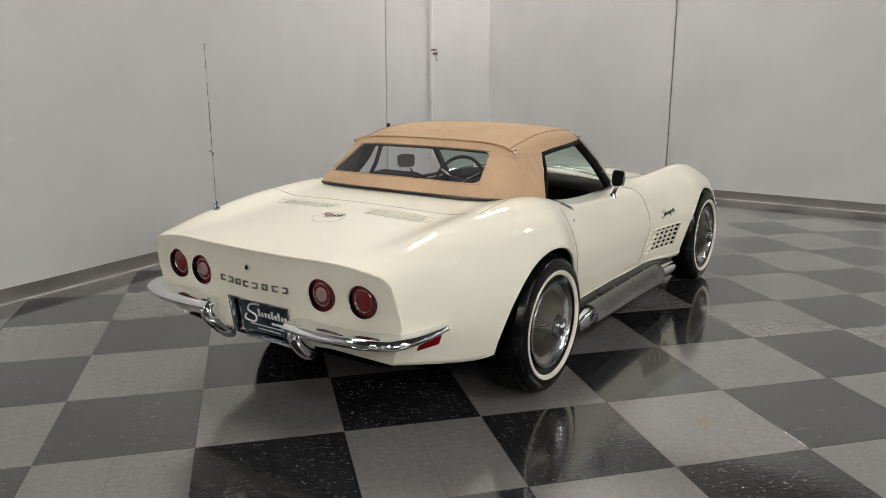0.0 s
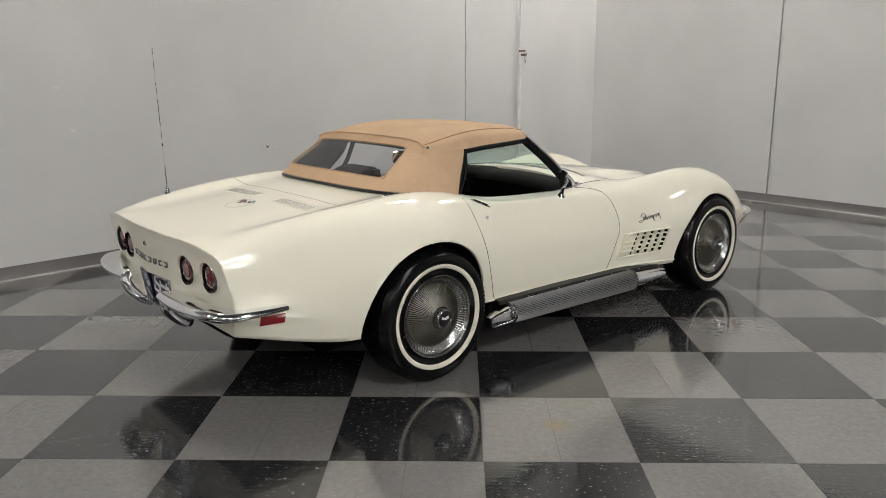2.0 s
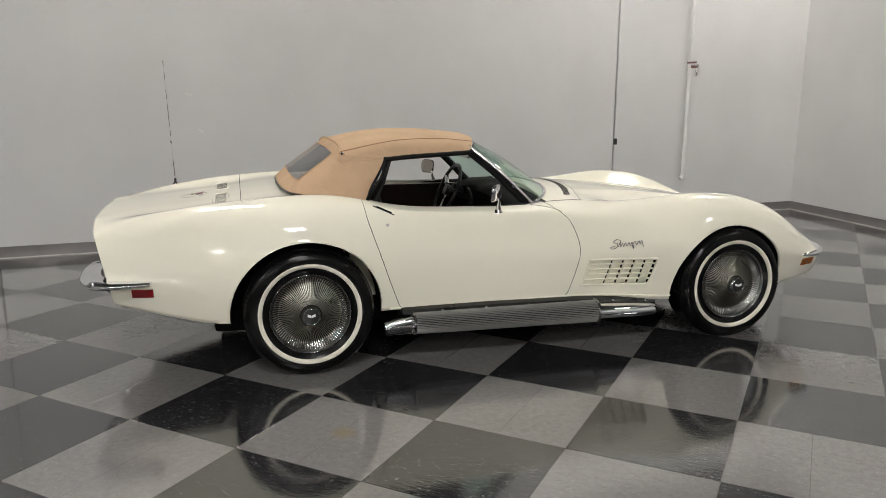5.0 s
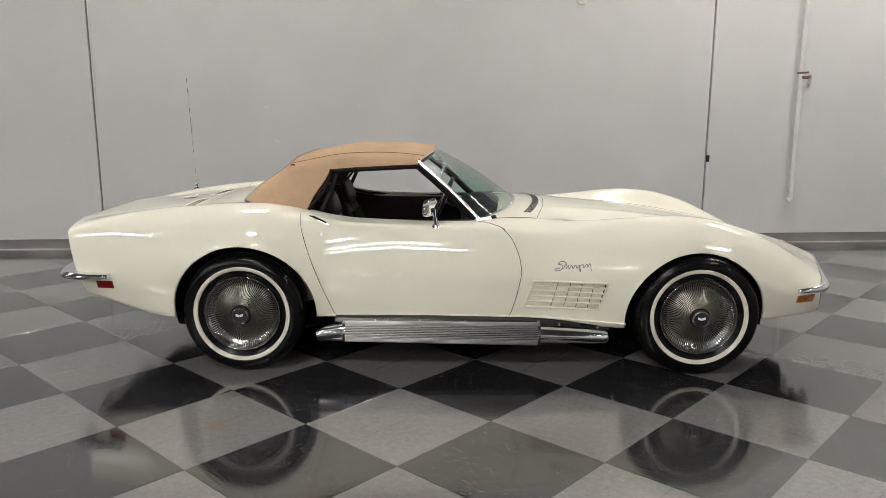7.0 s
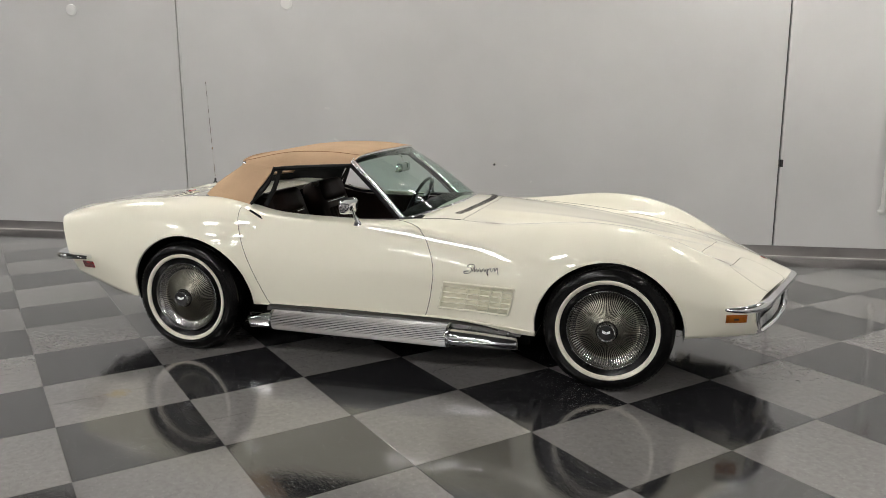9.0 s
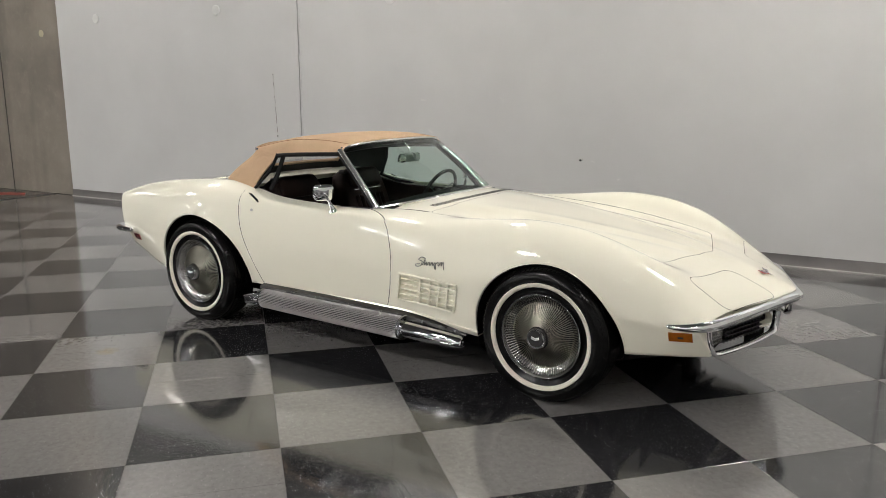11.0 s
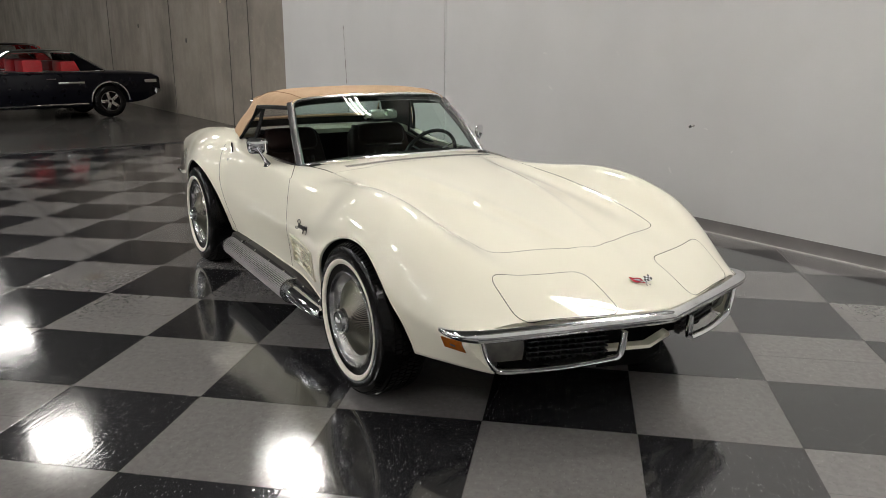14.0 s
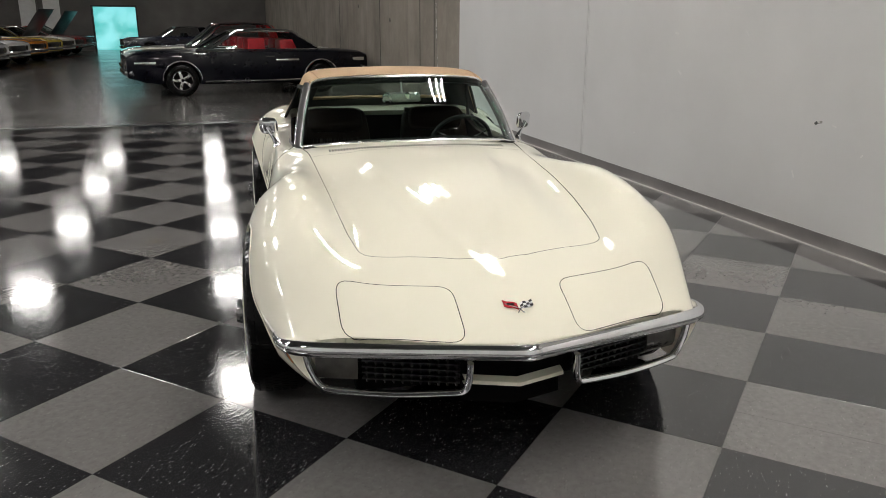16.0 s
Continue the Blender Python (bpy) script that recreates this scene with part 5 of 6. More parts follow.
for y, kind in ((-0.56, "red"), (-0.366, "backup"), (0.345, "backup"), (0.53, "red")):
    x = tail_x(y, 0.642)
    m = Matrix.Translation((x, y, 0.642)) @ Matrix.Rotation(radians(-90), 4, "Y")
    bm = bmesh.new()
    revolve(bm, smooth_pairs([(0.0690, -0.008), (0.0685, 0.002), (0.0668, 0.0025), (0.0655, -0.003), (0.0650, -0.020)], 2), m, 40)
    lamp = part("tail_lamp", bm, M["strip"], car, "round recessed tail lamp", angle=60)
    bm = bmesh.new()
    revolve(bm, smooth_pairs([(0.0648, -0.017), (0.062, -0.013), (0.056, -0.011), (0.049, -0.010), (0.044, -0.010)], 2), m, 40)
    part("outer_lens", bm, M["red"], lamp, "dark red outer lens", angle=60)
    bm = bmesh.new()
    revolve(bm, smooth_pairs([(0.0475, -0.012), (0.0465, -0.006), (0.0435, -0.005), (0.0420, -0.009)], 2), m, 40)
    part("chrome_ring", bm, M["chrome"], lamp, angle=60)
    bm = bmesh.new()
    revolve(bm, smooth_pairs([(0.0425, -0.010), (0.034, -0.005), (0.018, -0.002), (0.0005, -0.001)], 2), m, 32)
    part("centre_lens", bm, M["red"], lamp, "red centre lens", angle=60)
    if kind == "backup":
        bm = bmesh.new()
        revolve(bm, smooth_pairs([(0.030, -0.006), (0.028, 0.0005), (0.014, 0.003), (0.0005, 0.0035)], 2), m, 28)
        part("reversing_lens", bm, M["backup"], lamp, "clear reversing lens", angle=60)
    bm = bmesh.new()
    revolve(bm, [(0.0655, -0.034), (0.0005, -0.033)], m, 24)
    part("lamp_well", bm, M["gap"], lamp)

# eight raised chrome letter shapes, kept as plain blocks
for k in range(8):
    y = 0.182 - 0.0525 * k - (0.004 if k else 0)
    x = tail_x(y, 0.634)
    bm = bmesh.new()
    box(bm, (x - 0.006, y - 0.0155, 0.6425), (x + 0.004, y + 0.0155, 0.6480))
    box(bm, (x - 0.006, y - 0.0155, 0.6220), (x + 0.004, y + 0.0155, 0.6275))
    if k % 3 != 1:
        box(bm, (x - 0.006, y + 0.0090, 0.6276), (x + 0.004, y + 0.0155, 0.6424))
    if k % 3 != 0:
        box(bm, (x - 0.006, y - 0.0155, 0.6276), (x + 0.004, y - 0.0090, 0.6424))
    part("letter_block", bm, M["ring_metal"], car, smooth=False)
x = tail_x(0.0, 0.707)
part("tail_lock", tube([(x + .004, 0.005, .707), (x - .005, 0.005, .707)], 0.013, 16, up=(0, 1, 0)), M["satin"], car, "metal tail lock")
part("lock_core", tube([(x, 0.005, .707), (x - .0065, 0.005, .707)], 0.008, 12, up=(0, 1, 0)), M["gap"], car)

tilt = Matrix.Translation((-2.266, -0.022, 0.473)) @ Matrix.Rotation(radians(-8), 4, "Y")
bm = bmesh.new()
for lo, hi in (((-.010, -.182, -.092), (.050, -.173, .092)), ((-.010, .173, -.092), (.050, .182, .092)), ((-.010, -.173, .083), (.050, .173, .092)), ((-.010, -.173, -.092), (.050, .173, -.083)), ((.044, -.173, -.083), (.050, .173, .083))):
    box(bm, lo, hi, 0.003, tilt)
part("plate_frame", bm, M["chrome"], car, "chrome licence plate frame")
plate = part("licence_plate", boxed((.026, -.153, -.077), (.032, .153, .077), 0, tilt), M["plate"], car, "navy plate with white script shapes", smooth=False)
bm = bmesh.new()
sweep(bm, [tilt @ (Vector(p) + Vector((.027, 0, 0))) for p in smooth_line([(-.003, .03, .055), (-.003, .085, .050), (-.003, .105, .020), (-.003, .06, .0), (-.003, .075, -.03), (-.003, .13, -.025), (-.003, .12, .0)], 5)], ring(0.0045, 6), up=(1, 0, 0))
part("plate_flourish", bm, M["white"], plate, smooth=False)
bm = bmesh.new()
for k in range(9):
    y = 0.040 - 0.020 * k
    h = 0.034 if k in (0, 4, 6) else 0.020
    box(bm, (.0238, y - .006, .000), (.027, y + .006, h), 0, tilt @ Matrix.Shear("XY", 4, (0, 0)))
part("plate_script_bar", bm, M["white"], plate, smooth=False)
for z, a, b, h in ((-.018, -.125, -.030, .010), (-.040, -.125, .105, .0045), (-.058, -.075, .06, .0035)):
    part("plate_line", boxed((.0238, a, z - h), (.027, b, z), 0, tilt), M["white"], plate, smooth=False)

# rear deck: vents, filler lid and aerial
for s in (-1, 1):
    bm = bmesh.new()
    for k in range(21):
        y = s * (0.125 + 0.30 * k / 20)
        m = top_frame(-1.655, y, 0.0002)
        box(bm, (-0.0018, -0.030, -0.002), (0.0018, 0.030, 0.0003), 0, m)
    ob = part("deck_vent_slots", bm, M["vent_dark"], car, "dark slots of the deck vent", smooth=False)
    ob["kind"] = "stuff"
    pts = [on_top(-1.655 + a, s * (0.275 + b), 0.0008) for a, b in smooth_pairs([(-.036, -.165), (-.036, .165), (.036, .165), (.036, -.165), (-.036, -.165)], 6)]
    part("deck_vent_frame", tube(pts, 0.0022, 6), M["paint"], car)
pts = [on_top(-1.812 + 0.076 * math.cos(a), 0.076 * math.sin(a), -0.0004) for a in np.linspace(0, 2 * math.pi, 60)[:-1]]
part("filler_lid_gap", tube(pts, 0.0011, 6, True), M["vent_dark"], car, "round fuel filler lid line")
crossed_flags(top_frame(-1.806, 0, 0.002) @ Matrix.Rotation(radians(180), 4, "Z"), 0.048, car)
base = on_top(-1.953, 0.61)
bm = bmesh.new()
revolve(bm, [(0.020, -0.004), (0.019, 0.006), (0.012, 0.012), (0.009, 0.034), (0.005, 0.040), (0.0005, 0.041)], Matrix.Translation(base), 20)
aerial = part("aerial", bm, M["chrome"], car, "thin chrome whip aerial")
tip = Vector((-1.977, 0.592, 1.618))
part("aerial_mast", tube([base + Vector((0, 0, .03)), base.lerp(tip, .34)], 0.0028, 8), M["satin"], aerial)
part("aerial_joint", tube([base.lerp(tip, .338), base.lerp(tip, .360)], 0.0052, 8), M["chrome"], aerial)
part("aerial_whip", tube([base.lerp(tip, .36), tip], 0.0022, 8), M["satin"], aerial)
part("aerial_tip", tube([tip - Vector((0, 0, .004)), tip + Vector((0, 0, .006))], 0.0042, 8), M["satin"], aerial)

# cockpit
bm = bmesh.new()
box(bm, (-1.00, -.606, .342), (0.15, .606, .352))
box(bm, (-1.012, -.61, .342), (-1.000, .61, .86))
box(bm, (0.140, -.60, .352), (0.152, .60, .80))
part("cockpit_lining", bm, M["dash"], car, "dark carpeted cockpit lining", smooth=False)
for s in (-1, 1):
    bm = bmesh.new()
    outline = rounded([(-1.0, .36), (0.10, .36), (0.10, .79), (-.10, .795), (-.62, .795), (-.84, .83), (-1.0, .86)], .03, 3)
    prism(bm, outline, s * .572, s * .600, 1)
    panel = part("door_card", bm, M["vinyl"], car, "dark vinyl inner door panel", angle=30)
    part("arm_rest", boxed((-.62, s * .53 if s > 0 else -.575, .56), (-.22, s * .575 if s > 0 else -.53, .615), 0.015), M["vinyl"], panel)
    part("belt_trim", tube([(-.88, s * .612, .858), (-.72, s * .628, .812), (-.5, s * .645, .802), (-.2, s * .648, .802), (0.02, s * .625, .808)], 0.012, 8), M["black"], car, "black window sill trim")


def bucket_seat(y):
    seat = new("bucket_seat")
    seat.parent = car
    bm = bmesh.new()
    outline = rounded([(-.24, -.25), (.24, -.25), (.22, .25), (-.22, .25)], .08, 4)
    rows2 = [[Vector((-.50 + yy, y + xx * k, z + 0.03 * (yy + .25))) for xx, yy in outline] for z, k in ((.36, .95), (.44, 1.0), (.475, .97), (.488, .85), (.49, .3))]
    grid(bm, rows2, closed_v=True, caps=True)
    part("cushion", bm, M["vinyl"], seat, "dark pleated seat cushion", angle=60)
    m = Matrix.Translation((-.69, y, .385)) @ Matrix.Rotation(radians(-20), 4, "Y")
    outline = rounded([(-.235, .02), (.235, .02), (.235, .36), (.205, .575), (-.205, .575), (-.235, .36)], .075, 5)
    bm = bmesh.new()
    rows2 = [[m @ Vector((x, yy * k, .29 + (zz - .29) * k)) for yy, zz in outline] for x, k in ((-.095, .90), (-.088, .97), (-.04, 1.0), (0.015, .985), (.038, .93), (.042, .5), (.040, .1))]
    grid(bm, rows2, closed_v=True, caps=True)
    back = part("backrest", bm, M["vinyl"], seat, "dark high-back bucket backrest", angle=60)
    for k in range(-3, 4):
        part("pleat", tube([m @ Vector((.042, k * .045, .05)), m @ Vector((.045, k * .045, .22)), m @ Vector((.043, k * .045, .36))], 0.016, 8, up=(1, 0, 0), ry=0.021), M["vinyl"], back)
    part("bright_strip", tube([m @ Vector((.047, -.15, .405)), m @ Vector((.047, .15, .405))], 0.0035, 6), M["chrome"], back)
    outline = rounded([(-.185, .415), (.185, .415), (.175, .565), (-.175, .565)], .06, 4)
    bm = bmesh.new()
    rows2 = [[m @ Vector((x, yy * k, .49 + (zz - .49) * k)) for yy, zz in outline] for x, k in ((.02, 1.0), (.046, 1.0), (.062, .9), (.066, .4))]
    grid(bm, rows2, closed_v=True, caps=True)
    part("head_pad", bm, M["vinyl"], back, angle=60)
    part("belt_guide", boxed((-.885, y - .20, .895), (-.835, y - .17, .925), .008), M["black"], seat)
    return seat


bucket_seat(-.335)
bucket_seat(.335)
bm = bmesh.new()
rows2 = []
for y in np.linspace(-.585, .585, 21):
    h = .845 + (.016 if .16 < y < .55 else 0.006) - .03 * (y / .58) ** 2
    rows2.append([(.20, y, .60), (.205, y, h - .03), (.15, y, h + .002), (.04, y, h), (-.03, y, h - .02), (-.045, y, h - .05), (.00, y, .70), (.03, y, .60)])
grid(bm, rows2, caps=True, closed_v=True)
dash = part("dashboard", bm, M["dash"], car, "black padded dashboard", angle=50)
part("console", boxed((-.75, -.085, .352), (.05, .085, .56), .03), M["dash"], car, "black centre console")
part("gear_lever", tube([(-.25, 0, .55), (-.27, 0, .68)], .008, 8), M["chrome"], car)
bm = bmesh.new()
bmesh.ops.create_uvsphere(bm, u_segments=12, v_segments=8, radius=.024, matrix=Matrix.Translation((-.272, 0, .69)))
part("gear_knob", bm, M["black"], car)
for y in (.27, .46):
    part("dial", tube([(-.038, y, .745), (-.052, y, .742)], .058, 20, up=(0, 1, 0)), M["black"], dash)
sw = Matrix.Translation((-.175, .36, .775)) @ Matrix.Rotation(radians(-66), 4, "Y")
bm = bmesh.new()
rows2 = [[sw @ Vector(((.185 + .012 * math.cos(b)) * math.cos(a), (.185 + .012 * math.cos(b)) * math.sin(a), .012 * math.sin(b))) for b in np.linspace(0, 2 * math.pi, 9)[:-1]] for a in np.linspace(0, 2 * math.pi, 49)[:-1]]
grid(bm, rows2, closed_u=True, closed_v=True)
wheel_rim = part("steering_wheel", bm, M["black"], car, "black three-spoke steering wheel")
for a in (90, 210, 330):
    d = Vector((math.cos(radians(a + 90)), math.sin(radians(a + 90)), 0))
    part("spoke", tube([sw @ (d * .03), sw @ (d * .18)], .014, 8, ry=.004), M["satin"], wheel_rim)
part("horn_button", tube([sw @ Vector((0, 0, -.02)), sw @ Vector((0, 0, .02))], .038, 20, up=(0, 1, 0)), M["black"], wheel_rim)
part("column", tube([sw @ Vector((0, 0, -.02)), sw @ Vector((0, 0, -.22))], .026, 12, up=(0, 1, 0)), M["dash"], wheel_rim)
bm = bmesh.new()
outline = rounded([(-.115, -.028), (.115, -.028), (.105, .028), (-.105, .028)], .02, 4)
m = Matrix.Translation((-.155, 0, 1.055)) @ Matrix.Rotation(radians(12), 4, "Y")
grid(bm, [[m @ Vector((x, yy * k, zz * k)) for yy, zz in outline] for x, k in ((-.012, 1), (.004, 1), (.014, .8), (.016, .2))], closed_v=True, caps=True)
inner = part("interior_mirror", bm, M["satin"], car, "small interior mirror")
part("mirror_arm", tube([(-.145, 0, 1.06), (-.165, 0, 1.12), (-.20, 0, 1.15)], .006, 8), M["satin"], inner)
# folding frame of the top inside the canvas
for s in (-1, 1):
    part("top_frame_bow", tube([(-.84, s * .575, .86), (-.79, s * .553, .96), (-.75, s * .535, 1.08)], .010, 8, ry=.014), M["lining"], car, "black folding top frame")
part("roof_bow", tube([(-.66, y, 1.185 - .25 * y ** 2 * .9) for y in np.linspace(-.5, .5, 15)], .012, 8), M["black"], car)
part("header_inner", tube([(p[0] - .03, p[1], p[2] - .018) for p in both([smooth_line(WT, 4)])[0]], .020, 8), M["black"], car)

# ---- wall fittings ----
def wall_matrix(s, out, z):
    return Matrix.Translation(on_wall(s, out, z)) @ Matrix.Rotation(radians(WALL_ANGLE), 4, "Z")


m = wall_matrix(3.555, 0.05, 0)
pipe = thing("drain_pipe", tube([m @ Vector(p) for p in ((0, 0, .47), (0, 0, 1.2), (0, 0, 2.4), (0, 0, CEILING))], .021, 12, up=(0, 1, 0)), M["pipe_paint"], "white painted drain pipe with a valve on the wall", "pipe")
part("elbow", tube([m @ Vector(p) for p in smooth_line([(0, 0, .50), (-.004, 0, .465), (-.03, .004, .445)], 5)], .030, 12, up=(0, 1, 0)), M["pipe_paint"], pipe)
for z in (.75, 1.43, 1.63, 2.05):
    part("collar", tube([m @ Vector((0, 0, z - .025)), m @ Vector((0, 0, z + .025))], .027, 12, up=(0, 1, 0)), M["pipe_paint"], pipe)
valve = part("valve", tube([m @ Vector((0, -.01, 1.70)), m @ Vector((.075, -.03, 1.70))], .016, 10), M["brass"], pipe, "dull red hand valve")
part("lever", tube([m @ Vector((-.065, -.04, 1.742)), m @ Vector((.055, -.04, 1.748))], .006, 8, ry=.010), M["brass"], valve)
part("outlet", tube([m @ Vector((.075, -.03, 1.73)), m @ Vector((.078, -.03, 1.66)), m @ Vector((.062, -.03, 1.60))], .018, 10, up=(0, 1, 0)), M["satin"], valve)
m = wall_matrix(2.655, 0.0, .885)
thing("joint_latch", boxed((-.010, -.03, -.034), (.020, .004, .034), .006, m), M["black"], "small black latch on the wall joint", "latch")
m = wall_matrix(-.03, 0.012, .842)
knob = thing("wall_bracket", tube([m @ Vector((0, .002, 0)), m @ Vector((0, -.03, 0))], .009, 12, up=(0, 0, 1)), M["satin"], "small metal stub on the white wall", "bracket")
part("stub_end", tube([m @ Vector((0, -.03, 0)), m @ Vector((-.014, -.036, -.010))], .011, 10), M["ring_metal"], knob)
for s in (1.3, -2.2, -4.7, -6.9):
    m = wall_matrix(s, 0.0, 2.45)
    bm = bmesh.new()
    revolve(bm, [(.062, -.002), (.062, .006), (.055, .012), (.0005, .013)], m @ Matrix.Rotation(radians(90), 4, "X"), 24)
    thing("wall_disc", bm, M["pipe_paint"], "round white cover disc on the panel wall", "cover disc", group="wall discs")
rng = random.Random(4)
for k in range(9):
    s, z = rng.uniform(-4.5, 4.5), rng.uniform(.35, 1.5)
    m = wall_matrix(s, 0.0, z) @ Matrix.Rotation(radians(rng.uniform(-70, 70)), 4, "Y")
    w, h = rng.uniform(.01, .03), rng.uniform(.004, .010)
    thing("wall_scuff", boxed((-w, -.0012, -h), (w, .001, h), 0, m), M["scuff"], "faint grey scuff on the white wall", "scuff", smooth=False, group="wall scuffs")

# painted mark on the concrete apron
bm = bmesh.new()
tile = [(-6.30, -2.80), (-5.95, -2.62), (-5.62, -1.95), (-5.95, -2.02)]
prism(bm, tile, -.0038, -.0025, 2)
thing("floor_mark", bm, M["red_marking"], "worn red paint mark on the concrete floor", "marking", smooth=False)

# ---- the rest of the hall: parked cars and the far door ----
FAR = -43.5
wd2, wn2 = flat2(WD), flat2(WN)


def far_wall_piece(o0, o1, z0, z1, bm):
    p, q = on_wall(FAR, o0), on_wall(FAR, o1)
    prism(bm, [(v.x, v.y) for v in (p, q, q - WD * .2, p - WD * .2)], z0, z1, 2)


bm = bmesh.new()
far_wall_piece(-1, 7.1, 0, CEILING, bm)
far_wall_piece(9.3, 40, 0, CEILING, bm)
far_wall_piece(7.1, 9.3, 2.35, CEILING, bm)
thing("wall_west", bm, M["far_wall"], "dark far wall of the hall with an open door", "wall", "structure", smooth=False)
bm = bmesh.new()
p, q = on_wall(FAR - 2.5, 5.5), on_wall(FAR - 2.5, 12)
prism(bm, [(v.x, v.y) for v in (p, q, q - WD * .05, p - WD * .05)], -.05, 4.0, 2)
thing("backdrop", bm, M["daylight"], "bright blue-green daylight outside the far door", "backdrop", "structure", smooth=False)
bm = bmesh.new()
for lo, hi, z0, z1 in ((7.02, 7.1, 0, 2.43), (9.3, 9.38, 0, 2.43), (7.1, 9.3, 2.35, 2.43)):
    p, q = on_wall(FAR + .03, lo), on_wall(FAR + .03, hi)
    prism(bm, [(v.x, v.y) for v in (p, q, q - WD * .04, p - WD * .04)], z0, z1, 2)
thing("door_1", bm, M["black"], "dark frame of the open far door", "door", "structure", smooth=False)

# two pale blinded windows beside the far door
for k, (o0, o1) in enumerate(((10.86, 11.80), (12.02, 12.96))):
    bm = bmesh.new()
    far_frame = Matrix.Translation(on_wall(FAR + .02, 0)) @ Matrix.Rotation(radians(WALL_ANGLE - 90), 4, "Z")
    for lo, hi in (((o0, -.03, 1.0), (o0 + .06, .05, 3.0)), ((o1 - .06, -.03, 1.0), (o1, .05, 3.0)), ((o0 + .06, -.03, 1.0), (o1 - .06, .05, 1.06)), ((o0 + .06, -.03, 2.94), (o1 - .06, .05, 3.0))):
        box(bm, lo, hi, 0.004, far_frame)
    win = thing("window_%d" % (k + 1), bm, M["far_wall"], "pale blinded window in the far wall", "window", "structure", smooth=False)
    part("blind", boxed((o0 + .061, -.01, 1.061), (o1 - .061, .03, 2.939), 0, far_frame), M["pipe_paint"], win, "closed pale window blind", smooth=False)

# dark strip where the tiles meet the concrete
bm = bmesh.new()
a, b = flat2(WD) * -5.0, flat2(WD) * -5.0
c0 = flat2(WD) * -5.16
n0 = W0.x * WN.x + W0.y * WN.y
prism(bm, [tuple(p) for p in (c0 + flat2(WN) * (n0 + 0.02), c0 + flat2(WN) * (n0 + 13.5), a + flat2(WN) * (n0 + 13.5), b + flat2(WN) * (n0 + 0.02))], -.0045, .002, 2)
thing("floor_trim", bm, M["black"], "black transition strip between tiles and concrete", "trim", "structure", smooth=False)


